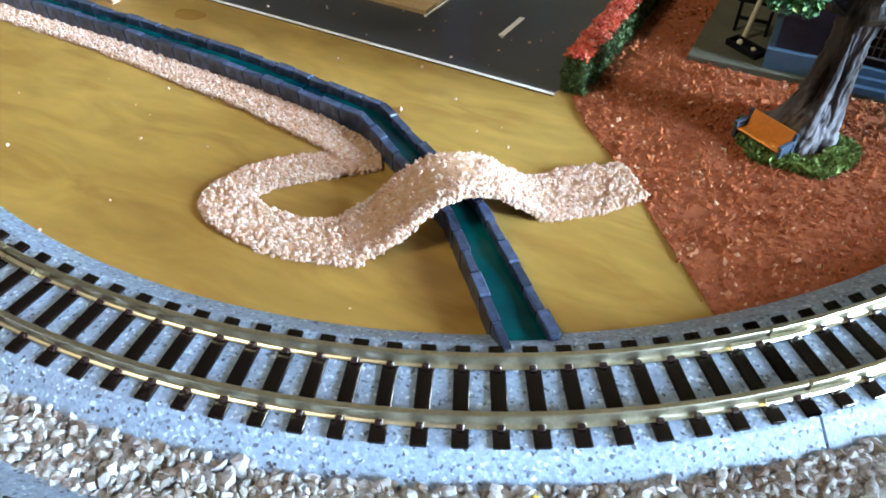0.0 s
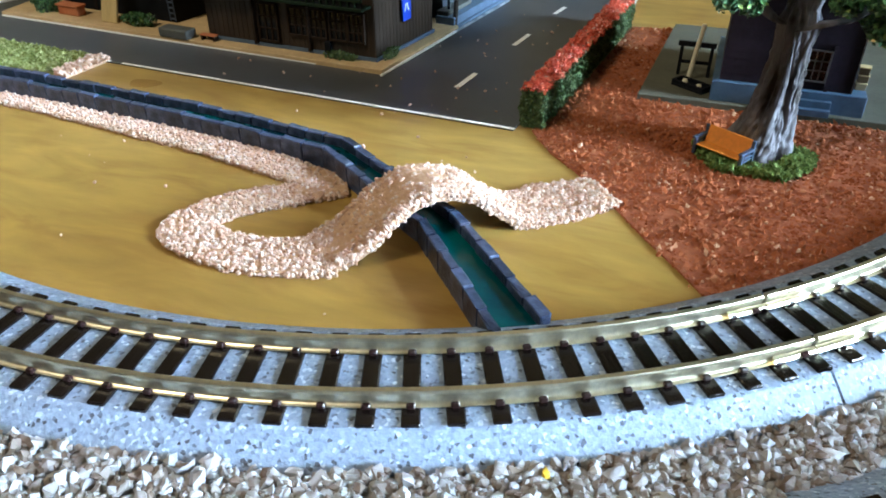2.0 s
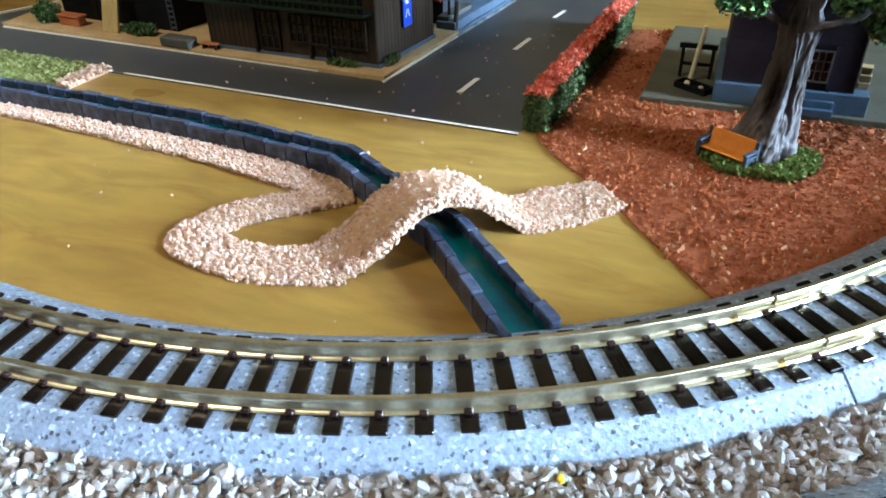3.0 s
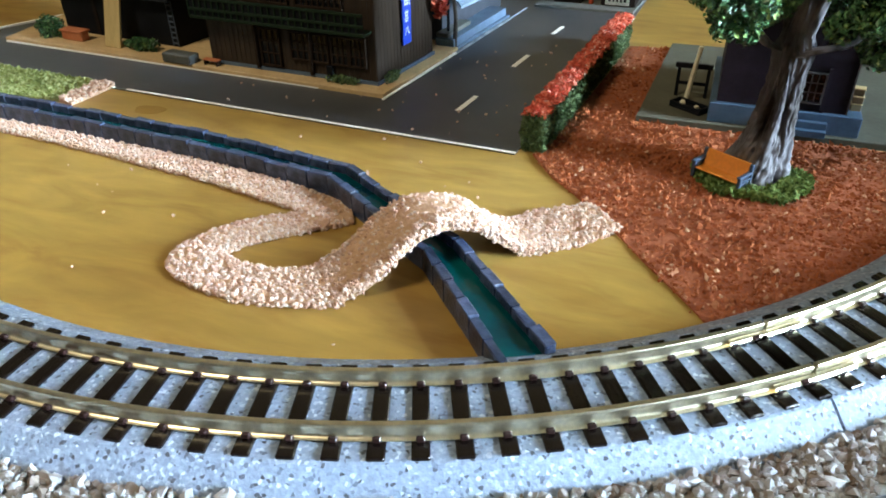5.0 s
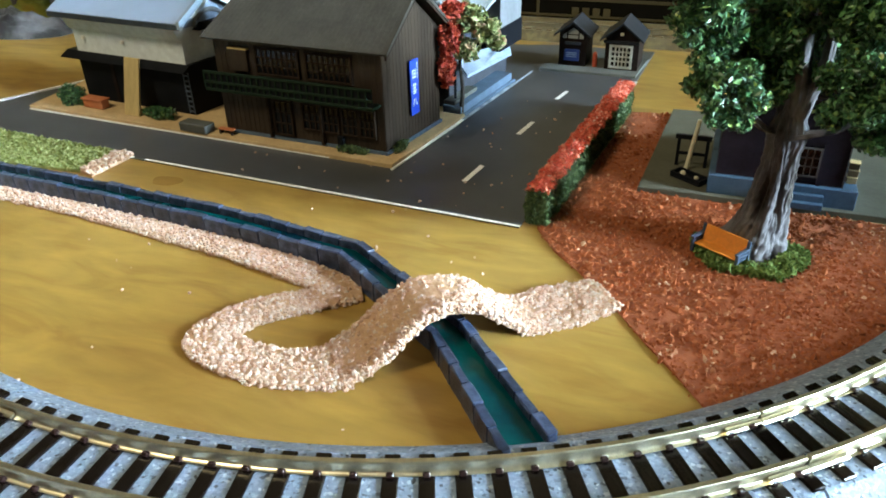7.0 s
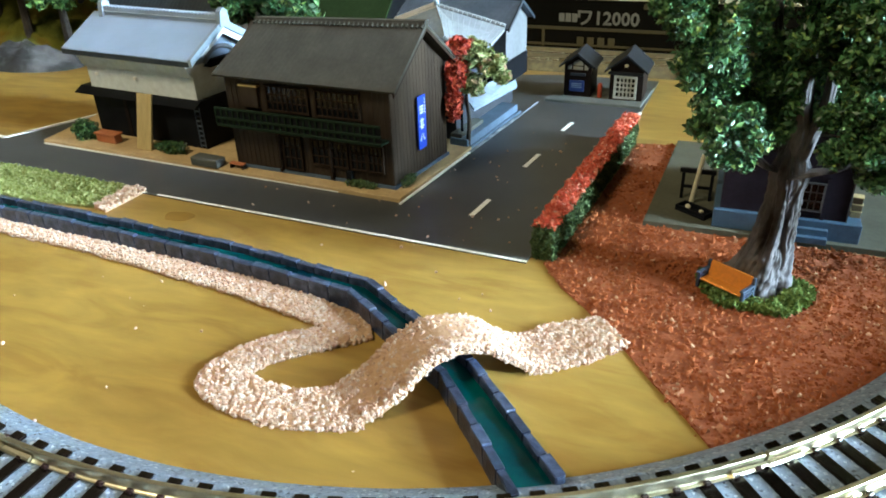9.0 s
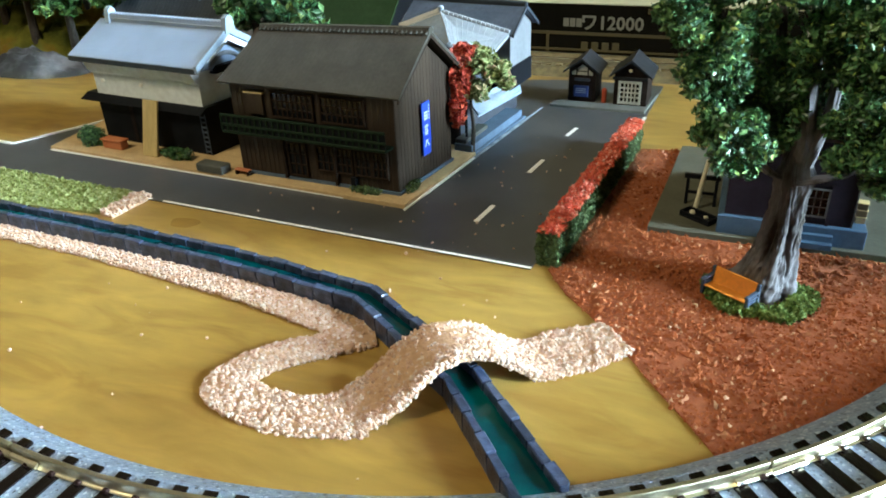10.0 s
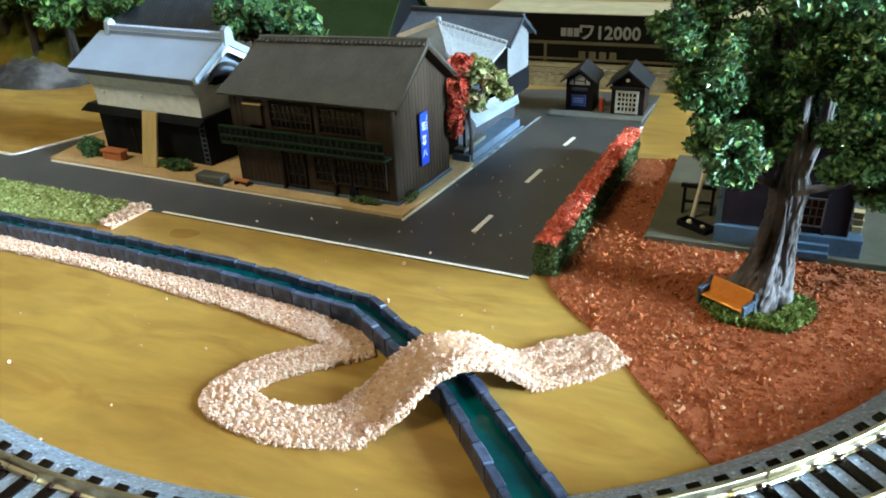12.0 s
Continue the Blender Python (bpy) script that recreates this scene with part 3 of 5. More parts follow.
lot = link_mesh("pavement", slab([(-174, lot_y(-174)), (-40.2, 18.3), (lot_x(60), 60), (-43, 66), (-178, 66)], 0.4, 1.6, 0.12), M["tan"])
tagged(lot, "tan card building lot with a pale kerb edge", "pavement", kind="structure")
stripe("kerb_line", (-173.5, lot_y(-173.5) - 0.35), (-39.8, lot_y(-39.8) - 0.2), 0.7, 0.402, 0.75, lot)
stripe("kerb_line", (lot_x(17.4) + 0.35, 17.4), (lot_x(58) + 0.35, 58), 0.7, 0.402, 0.75, lot)
# from y 58 on the kerb line is a dimmer, mottled grey-blue
stripe("kerb_line", (lot_x(58) + 0.35, 58), (lot_x(112) + 0.35, 112), 0.7, 0.402, 0.75, lot, "dull_line")
lot2 = link_mesh("pavement_shop", slab([(lot_x(60.2) - 0.3, 60.2), (lot_x(99) - 0.3, 99), (-95, 108), (-95, 66.2), (-43, 66.2)], 0.4, 1.4, 0.12), M["bluebase"])
tagged(lot2, "blue-grey card lot under the shop", "pavement", kind="structure")
field = link_mesh("field", slab([(-192, 25.6), (-176.5, 58), (-230, 110), (-430, 110), (-430, 42)], 0.402, 0.9), M["board"])
tagged(field, "ochre painted field bordered by a white line", "field", kind="structure")
stripe("field_line", (-192, 25.2), (-430, 41.6), 1.1, 0.402, 0.95, field)
stripe("field_line", (-191.6, 25.2), (-176.2, 58), 1.1, 0.402, 0.95, field)

# ---- grass patch ----
patch = [(-240, 10.0), (-120.5, 4.6), (-119.5, -9.6), (-150, -12.4), (-240, -10)]
lawn = thing("grass_patch", "bright green static grass patch beside the street", "grass", kind="stuff")
part("turf", slab(patch, 0.0, 0.7), M["turf"], lawn)
gx, gy = scatter(patch, 3.6, rng)
leaves("grass_blades", np.stack([gx, gy, rng.uniform(0.7, 1.2, len(gx))], 1), 0.6, M["grass"], lawn, 5)
border = thing("gravel_border", "narrow strip of cream grit beside the grass", "gravel", kind="stuff")
part("grit_bed", slab([(-119.2, 4.4), (-113.0, 4.0), (-114.2, -10.6), (-119.2, -9.6)], 0.0, 0.7), M["pathbase"], border)
bx, by = scatter([(-119.4, 4.4), (-112.4, 4.2), (-113.6, -10.9), (-119.4, -9.6)], 2.4, rng)
grains("grit", np.stack([bx, by, rng.uniform(0.6, 1.3, len(bx))], 1), 0.5, M["path"], border, 6, flat=0.8)

# ---- stone channel ----
CH = [(-300, -17.0), (-146, -20.6), (-100, -21.9), (-60, -24.4), (-28.2, -28.5), (0.3, -47.0), (21.1, -69.2)]
CH_H, WALL = 4.4, 0.8
HALF = [3.1, 3.1, 3.3, 3.5, 3.3, 3.7, 4.5]


def offset_line(line, d):
    out = []
    d = [d] * len(line) if isinstance(d, (int, float)) else d
    for i, p in enumerate(line):
        p = Vector(p)
        a = (p - Vector(line[i - 1])).normalized() if i else None
        b = (Vector(line[i + 1]) - p).normalized() if i + 1 < len(line) else None
        m = ((a or b) + (b or a)).normalized()
        n = Vector((-m.y, m.x))
        c = max(0.5, m.dot(b or a))
        out.append(p + n * d[i] / c)
    return out


def wide(k, add):
    return [k * (h + add) for h in HALF]


channel = thing("stone_channel", "dark blue-grey cut stone water channel with teal water", "channel")


def ribbon(left, right, z0, z1):
    return slab([tuple(p) for p in left] + [tuple(p) for p in reversed(right)], z0, z1)


part("channel_bed", ribbon(offset_line(CH, wide(1, -1)), offset_line(CH, wide(-1, -1)), 0.0, 0.7), M["block"], channel)
part("water", ribbon(offset_line(CH, wide(1, -1.5)), offset_line(CH, wide(-1, -1.5)), 0.7, 2.7), M["water"], channel, "still teal tinted resin water")


def stone_block(seed):
    r = random.Random(seed)
    w = WALL + r.uniform(-0.06, 0.07)
    bm = box(-2.40, -w, 0.0, 2.40, w, CH_H + r.uniform(-0.32, 0.24), 0.16)
    for v in bm.verts:
        v.co += Vector((r.uniform(-1, 1) * 0.3, r.uniform(-1, 1), r.uniform(-1, 1))) * 0.14
    return bm


BLOCKS = {}
for side in (1, -1):
    line = offset_line(CH, wide(side, -WALL))
    core = part("channel_wall", ribbon(offset_line(CH, wide(side, -WALL + 0.58)), offset_line(CH, wide(side, -WALL - 0.58)), 0.0, CH_H - 0.35), M["block"], channel)
    total = 0
    for a, b in zip(line, line[1:]):
        n = max(1, round((b - a).length / 5.0))
        d = (b - a) / n
        rz = math.degrees(math.atan2(d.y, d.x))
        for k in range(n):
            mid = a + d * (k + 0.5)
            if mid.x < -215:
                continue
            key = total % 9
            if key not in BLOCKS:
                ob = part("stone_block", stone_block(total), M["block"], core)
                BLOCKS[key] = ob.data
            else:
                ob = new("stone_block", BLOCKS[key])
                ob.parent = core
            ob.matrix_basis = pose(mid.x * MM, mid.y * MM, 0, 0, 0, rz) @ Matrix.Diagonal((d.length / 5.0, 1, 1, 1))
            total += 1

# ---- gravel path and arched bridge ----
def ribbon_rows(centre, halves, n=8):
    """Rows of centre, sideways unit vector, half width along a smooth path."""
    pts = catmull([(*c[:2], c[2]) for c in centre], n)
    hs = catmull([(h, 0, 0) for h in halves], n)
    out = []
    for i, p in enumerate(pts):
        d = pts[min(i + 1, len(pts) - 1)] - pts[max(i - 1, 0)]
        s = Vector((d.y, -d.x, 0)).normalized()
        out.append((p, s, hs[i].x))
    return out


def path_bed(rows, thick):
    bm = bmesh.new()
    rings = []
    for p, s, h in rows:
        a, b = p + s * h, p - s * h
        rings.append([bm.verts.new(v) for v in ((a.x, a.y, max(0.01, p.z - thick)), (a.x, a.y, p.z - 0.15), (p.x, p.y, p.z), (b.x, b.y, p.z - 0.15), (b.x, b.y, max(0.01, p.z - thick)))])
    for q, r in zip(rings, rings[1:]):
        for k in range(5):
            bm.faces.new((q[k], q[(k + 1) % 5], r[(k + 1) % 5], r[k]))
    bm.faces.new(rings[0][::-1])
    bm.faces.new(rings[-1])
    return bm


def path_grit(rows, per, thick, seed, sunk=None):
    """Places of the grains: the top, a little uneven, and both edges. sunk: how deep they lie pressed in at a place."""
    r = np.random.default_rng(seed)
    out = []
    for (p, s, h), (q, s2, h2) in zip(rows, rows[1:]):
        step = (q - p).length
        for _ in range(max(1, int(step * (h + h2) * per))):
            t, w = r.uniform(), r.uniform(-1.05, 1.05)
            c = p.lerp(q, t) + (s * w * h).lerp(s2 * w * h2, t)
            deep = sunk(c, w) if sunk else 0.0
            if deep > 0.2 and r.uniform() < 0.3:
                continue
            out.append((c.x, c.y, c.z + r.uniform(-0.12, 0.16) - deep - (0.2 if abs(w) > 0.95 else 0)))
        for w in (-1, 1):
            for _ in range(max(1, int(step * (2.0 + 3.2 * thick)))):
                t = r.uniform()
                c = p.lerp(q, t) + (s * w * h).lerp(s2 * w * h2, t)
                out.append((c.x + r.normal() * 0.2, c.y + r.normal() * 0.2, max(0.25, c.z - r.uniform(0, thick + 0.1))))
    return out


def flat_shaded_corner(c, w):
    """Grit sunk flat at the corner beside the channel; browner, for the bridge's shade."""
    k = 1 - math.hypot(c.x + 22.5, (c.y + 39.0) * 1.3) / 10.5
    return max(0.0, min(0.30, 1.0 * k)) + 0.06 * math.sin(2.1 * c.x) * math.cos(1.7 * c.y)


def flat_shaded_ramp(c, w):
    """Flat grit on the ramp's flank; the bed showing through also imitates its shade."""
    k = min((c.x + 16.5) / 3.5, (0.5 - c.x) / 3.0, (0.72 - w) / 0.25)
    return max(0.0, min(0.30, 0.4 * k)) + 0.06 * math.sin(2.3 * c.x) * math.cos(1.9 * c.y)


path = thing("gravel_path", "cream gravel footpath curving beside the channel", "path", kind="stuff")
ROW_A = ribbon_rows([(-215, -22.9, 0.9), (-150, -25.4, 0.9), (-114, -26.4, 0.9), (-94, -27.6, 0.9), (-75, -29.4, 0.9), (-58, -31.0, 0.9), (-42, -33.8, 0.9), (-23.4, -37.7, 0.9)], [2.9, 2.9, 2.9, 3.0, 3.3, 3.4, 3.6, 3.1])
ROW_B = ribbon_rows([(-21.0, -38.0, 0.9), (-32.5, -45.6, 0.9), (-38.8, -52.5, 0.9), (-40.6, -59.7, 0.9), (-33.5, -62.9, 0.9), (-24.5, -63.0, 0.9), (-17.5, -60.6, 0.9), (-12.8, -58.2, 1.0)], [2.2, 3.8, 3.9, 4.5, 4.4, 4.6, 5.2, 5.8])
part("path_bed", path_bed(ROW_A, 0.9), M["pathbase"], path)
part("path_bed", path_bed(ROW_B, 0.91), M["pathbase"], path)
grains("path_grit", path_grit(ROW_A, 4.0, 0.8, 11, flat_shaded_corner) + path_grit(ROW_B, 4.0, 0.8, 12, flat_shaded_corner), 0.36, M["path"], path, 13, flat=0.85, jag=0.1)
bridge = thing("arched_bridge", "humped footbridge coated in cream gravel over the channel", "bridge")
ROW_C = ribbon_rows([(-15.6, -59.0, 1.0), (-11.6, -55.0, 3.4), (-7.2, -50.5, 8.0), (-2.6, -46.3, 10.4), (2.5, -41.9, 8.8), (6.5, -38.3, 4.6), (10.5, -34.8, 1.5), (16.5, -29.0, 1.0), (23.6, -22.6, 1.0)], [5.4, 5.7, 5.8, 5.4, 5.0, 5.0, 5.5, 6.2, 4.8])
part("arch", path_bed(ROW_C, 1.9), M["pathbase"], bridge)
grains("bridge_grit", path_grit(ROW_C, 4.0, 1.9, 14, flat_shaded_ramp), 0.37, M["path"], bridge, 15, flat=0.85, jag=0.1)

crumbs = [(-76.4, -43.6), (-71.3, -45.1), (-67.2, -52.3), (-53.6, -48.8), (-89.0, -65.2), (-64.1, -80.3), (-59.0, -69.1), (-7.2, -72.4), (-48.7, -9.1), (-29.9, -3.9), (-17.6, -12.3), (-4.8, -17.9), (-8.8, -21.1), (-1.2, -23.2), (-88.9, -38.3), (-26.2, -20.7), (-102.0, -51.0), (-74.5, -35.6), (-56.1, 10.5), (-45.9, 17.3), (-27.4, -2.2), (-25.6, 2.3), (-16.8, 39.1), (-8.1, 66.0), (-8.8, 22.9), (-16.3, 15.5)]
for k, (x, y) in enumerate(crumbs):
    ob = grains("stray_grit", [(x, y, 0.45 if front_y(x) > y else 0.8)], (0.42, 0.32, 0.37)[k % 3], M["path"], None, 40 + k)
    tagged(ob, "single cream grit grain lying loose on the ground", "grit", group="stray grains", kind="thing")

cx, cy = scatter([(-95, 6), (-2, 0), (6, 90), (-30, 90), (-38, 19), (-95, 19)], 0.009, np.random.default_rng(55))
litter = grains("road_crumbs", np.stack([cx, cy, np.full(len(cx), 0.6)], 1), 0.28, M["path"], None, 56, spread=0.4)
tagged(litter, "tiny pale crumbs strewn over the street", "crumbs", kind="stuff")

spot = [(-93.4 + 4.2 * math.cos(a) * (1 + 0.12 * math.sin(3 * a)), -6.4 + 3.0 * math.sin(a) * (1 + 0.15 * math.sin(2 * a + 1))) for a in np.linspace(0, math.tau, 25)[:-1]]
part("paint_stain", slab(spot, 0.01, 0.03), M["stain"], board, "round brown paint stain")

# ---- red-brown planting bed ----
arc = [polar(141.9, a) for a in np.linspace(-50.5, -2, 30)]
bed_poly = [(4.0, -0.6), (10.3, -9.7), (16.5, -15.7), (27.1, -28.1), (32.8, -35.6), (39.0, -43.0), *arc, (112, 25), (22.3, 25), (24.0, 82.5), (12.6, 81), (6.2, 0.8)]
mulch = thing("mulch_bed", "coarse red-brown scatter covering the planting bed", "mulch", kind="stuff")
part("mulch_base", slab(bed_poly, 0.0, 0.3), M["mulchbase"], mulch)
mx, my = scatter(bed_poly, 2.0, rng)
keep = (my < 30) | (rng.uniform(size=len(mx)) < 0.35)
mx, my = mx[keep], my[keep]
mx = mx + 0.5 * rng.normal(size=len(mx)) * (my < 30)
mz = 0.30 + 0.15 * rng.uniform(size=len(mx)) ** 2 + 0.12 * np.sin(mx * 0.35 + 1) * np.cos(my * 0.4)
big = rng.uniform(size=len(mx)) < np.clip(0.22 - 0.004 * (mx - 40), 0.05, 0.22)
grains("mulch_chips", np.stack([mx, my, mz], 1)[~big], 0.37, M["mulch"], mulch, 21, flat=0.7, shape="oct", spread=0.4, jag=0.25)
grains("mulch_chips", np.stack([mx, my, mz + 0.18], 1)[big], 0.52, M["mulch"], mulch, 22, flat=0.55, shape="oct", spread=0.45, jag=0.3)

# ---- hedge ----
hedge = thing("flowering_hedge", "clipped green hedge topped with red blossom along the street", "hedge")


def hedge_at(u, s, z):
    x0, y0 = 3.4 + 0.079 * u, 0.4 + u
    return x0 + s, y0, z


HL, HW, HH = 81.0, 2.5, 8.6
core = bmesh.new()
for y0, y1 in ((0.4, HL - 0.4),):
    vs = []
    for u in (y0, y1):
        vs += [core.verts.new(hedge_at(u, s, z)) for s, z in ((-HW + 0.5, 0.3), (HW - 0.5, 0.3), (HW - 0.5, HH - 0.8), (-HW + 0.5, HH - 0.8))]
    for f in ((0, 1, 2, 3), (7, 6, 5, 4), (0, 4, 5, 1), (1, 5, 6, 2), (2, 6, 7, 3), (3, 7, 4, 0)):
        core.faces.new([vs[i] for i in f])
part("hedge_core", core, M["hedge"], hedge)
hr = np.random.default_rng(31)
pts = []
for _ in range(7500):
    u, k = hr.uniform(0, HL), hr.uniform()
    if k < 0.42:
        s, z = HW - abs(hr.normal()) * 0.35, hr.uniform(0.4, HH - 0.3)
    elif k < 0.8:
        s, z = -HW + abs(hr.normal()) * 0.35, hr.uniform(0.4, HH - 0.3)
    elif k < 0.88:
        u, s, z = abs(hr.normal()) * 0.4, hr.uniform(-HW, HW), hr.uniform(0.4, HH - 0.3)
    else:
        s, z = hr.uniform(-HW, HW), HH - abs(hr.normal()) * 0.4
    x, y, z = hedge_at(u, s, z)
    pts.append((x + 0.3 * math.sin(u * 0.9 + z), y, z))
leaves("hedge_leaves", pts, 0.62, M["hedge"], hedge, 32)
pts = []
for _ in range(5200):
    u = hr.uniform(-0.2, HL)
    s = hr.uniform(-HW - 0.2, HW + 0.2)
    x, y, z = hedge_at(u, s, HH + 0.9 * (1 - (s / (HW + 0.4)) ** 2) + hr.uniform(-0.7, 0.25) + 0.35 * math.sin(u * 0.8))
    pts.append((x, y, z))
leaves("blossom", pts, 0.55, M["red"], hedge, 33)

# ---- big tree, grass ring and bench ----
TX, TY = 50.0, 4.0
tree = thing("big_tree", "large model tree with a gnarled grey trunk and glossy green crown", "tree", TX, TY, 0.6)


def gnarled(points, radii, sides, seed, ribs, depth, cleft=0.0):
    """A limb with deep folds and, where wanted, narrow clefts that wander up it."""
    bm = bmesh.new()
    r = random.Random(seed)
    ph = [r.uniform(0, 6.28) for _ in range(6)]
    rings = []
    for i, (p, rad) in enumerate(zip(points, radii)):
        p = Vector(p)
        h = p.z * 0.11
        row = []
        for k in range(sides):
            a = k * math.tau / sides
            f = 1 + depth * (0.6 * math.sin(ribs * a + ph[0] + 1.1 * h) + 0.4 * math.sin((ribs + 3) * a + ph[1] - 0.8 * h) + 0.25 * math.sin((2 * ribs + 1) * a + ph[2] + 2.0 * h))
            for m, (q, tw) in enumerate(((ribs + 1, 0.9), (2 * ribs + 3, -1.3), (3 * ribs + 2, 1.8))):
                w = abs(math.sin(0.5 * q * a + ph[3 + m] + tw * h + 0.5 * math.sin(2.3 * h + m + 3 * a)))
                f -= cleft / (m + 1) * max(0.0, 1 - w / 0.38)
            f += 0.4 * cleft * noise.noise(Vector((9 * math.cos(a), 9 * math.sin(a), p.z * 0.35 + seed)))
            f += 0.7 * cleft * noise.noise(Vector((4 * math.cos(a), 4 * math.sin(a), p.z * 0.8 - seed)))
            row.append(bm.verts.new((p.x + rad * f * math.cos(a), p.y + rad * f * math.sin(a), p.z)))
        rings.append(row)
    for a, b in zip(rings, rings[1:]):
        for k in range(sides):
            bm.faces.new((a[k], a[(k + 1) % sides], b[(k + 1) % sides], b[k]))
    bm.faces.new(rings[0][::-1])
    bm.faces.new(rings[-1])
    return bm


tp = catmull([(-2.8, 1.0, -0.3), (-2.0, 0.9, 1.5), (-1.0, 0.8, 4), (0.0, 0.7, 9), (0.6, 0.8, 15), (0.9, 1.0, 21), (1.0, 1.2, 26), (0.8, 1.2, 31)], 16)
tr = [v.x for v in catmull([(8.3, 0, 0), (6.9, 0, 0), (5.7, 0, 0), (4.6, 0, 0), (3.75, 0, 0), (3.2, 0, 0), (3.5, 0, 0), (1.8, 0, 0)], 16)]
part("trunk", gnarled(tp, tr, 150, 5, 6, 0.12, 0.13), M["bark"], tree, smooth=True)
BOUGHS = [((0.8, 1.2, 27), (1.4, 0.4, 33), (0.6, -0.6, 42), (-0.4, -0.8, 58)), ((1.6, 1.0, 26), (3.0, 0.0, 33), (4.6, -0.6, 41), (4.4, 1, 62)), ((0.5, 1, 25.5), (-4, -0.5, 27), (-9, -2, 33), (-15, -3, 42)),
         ((0.6, -0.4, 25.2), (5, -0.8, 26.6), (10, 0.5, 28.2), (17, 4, 35)), ((0.5, 1, 28), (-2, 5, 38), (-5, 9, 48), (-6, 11, 56))]
for i, l in enumerate(BOUGHS):
    pts = catmull(l, 8)
    part("limb", gnarled(pts, [(2.2, 1.8, 1.7, 2.1, 1.9)[i] - 1.2 * k / (len(pts) - 1) for k in range(len(pts))], 48, 60 + i, 4, 0.12, 0.12), M["bark"], tree, smooth=True)
cr = np.random.default_rng(70)
cl = []
# leaf masses: place and half width; the far side hangs further back
NEAR_MASSES = [(-21.5, -7.5, 57, 5.5), (-16.5, -14, 54.5, 5.8), (-15.6, -14, 49.8, 5.0), (-12.8, -14.5, 43, 5.3), (-11, -13.5, 36.8, 4.7), (-8.6, -12.5, 35.6, 4.0), (-11.5, -2, 50, 7.3), (-11, -4, 62, 8.3), (-9.5, 2, 42, 4.8), (-4, -5, 62, 6), (0, 0, 68, 10), (-4.8, 3, 38, 4.2), (0, -5.5, 54, 3.6), (0, 12, 50, 10), (-12, 8, 44, 8), (-18, -2, 66, 7.7), (9.0, 5, 49, 2.2), (3.6, -4.5, 60, 3.4), (3.4, -3.6, 51.5, 1.3), (-1.8, -3.4, 47.5, 1.2), (6.2, -3.5, 47.5, 1.4), (-3.8, -3.4, 36.0, 1.9), (-5.6, -5, 33.2, 1.3), (-1.4, -3.6, 41.0, 0.9), (7.6, -3.6, 31.8, 1.0), (5.6, -2.6, 38.4, 0.3), (-4.0, -4, 45.0, 2.6), (2.5, 9, 40, 6), (5, 8, 50, 6)]
FAR_MASSES = [(12, 12, 49, 5.2), (13, 12, 36, 7), (18, 13, 28, 6), (12, 13, 58, 9), (22, 17, 44, 9), (17, 14, 51, 8), (21, 14, 39, 6.7), (26, 11, 30, 6), (24, 13, 58, 9), (14, 17, 34, 7.7),
              (13, 9.5, 41, 4), (15, 6.5, 33, 4.2), (13, 10, 54, 4.4), (18, 4, 27, 4), (11, 6, 62, 6), (10.0, -7.5, 43, 2.6), (11.8, -7, 35, 3.0), (10.4, -8, 51, 3.0), (17.5, -6, 30.5, 3.4), (10, -7.5, 58, 3.8), (18, -9.5, 41, 4.2), (17, -10.5, 52, 4.2)]
for x, y, z, r in NEAR_MASSES + FAR_MASSES:
    for _ in range(14 if x > 8 else 11 if r > 1.8 else 4):
        sub = clump(cr, (x, y, z), (r, r, 0.95 * r), 1, 0.5)[0]
        cl.append(clump(cr, sub, (2.6, 2.6, 2.2), 170, 0.25))
leaves("crown", np.concatenate(cl), 0.66, M["leaf"], tree, 71, kind="")

tuft = thing("grass_ring", "ring of short green grass round the tree foot", "grass", TX, TY, 0.6, kind="stuff")
ring_pts = []
for _ in range(4200):
    a, r = cr.uniform(0, math.tau), math.sqrt(cr.uniform(0.25, 1))
    ring_pts.append((-1.6 + r * (11.4 + 0.9 * math.sin(3 * a)) * math.cos(a), -3.6 + r * (8.8 + 0.7 * math.sin(5 * a)) * math.sin(a), cr.uniform(0.1, 1.7)))
leaves("grass_blades", ring_pts, 0.62, M["tuft"], tuft, 72)

bench = thing("park_bench", "orange park bench with blue-grey cast iron ends under the tree", "bench", 42.7, -2.2, 0.9, -31)
L = 9.4
part("seat", prism([(-2.1, 2.15), (-1.9, 1.9), (0.5, 1.75), (0.9, 1.95), (0.72, 2.2), (0.4, 2.08), (-1.8, 2.25)], -L / 2, L / 2), M["orange"], bench, "smooth orange bench seat")
part("backrest", prism([(0.74, 2.21), (0.92, 1.96), (1.35, 2.9), (2.0, 5.1), (1.9, 5.3), (1.7, 5.2), (1.05, 3.05)], -L / 2, L / 2), M["orange"], bench, "smooth orange bench back")
for s in (-1, 1):
    x0, x1 = s * (L / 2 + 0.42) - 0.38, s * (L / 2 + 0.42) + 0.38
    bm = box(x0, -2.2, 0, x1, -1.6, 3.3, 0.12)
    box(x0, 1.4, 0, x1, 2.0, 5.3, 0.12, bm)
    box(x0 - 0.1, -2.5, 3.2, x1 + 0.1, 1.7, 3.75, 0.15, bm)
    for z in (0.5, 1.35, 2.2):
        box(x0 + 0.08, -1.7, z, x1 - 0.08, 1.5, z + 0.45, 0.1, bm)
    part("end_frame", bm, M["iron"], bench, "blue-grey cast iron bench end")

# ---- buildings ----
def gable_wall(w, d, h, ridge, t=0.8):
    """Four walls with two gable tops, as a closed body."""
    return prism([(0, 0), (d, 0), (d, h), (d / 2, ridge), (0, h)], 0, w)


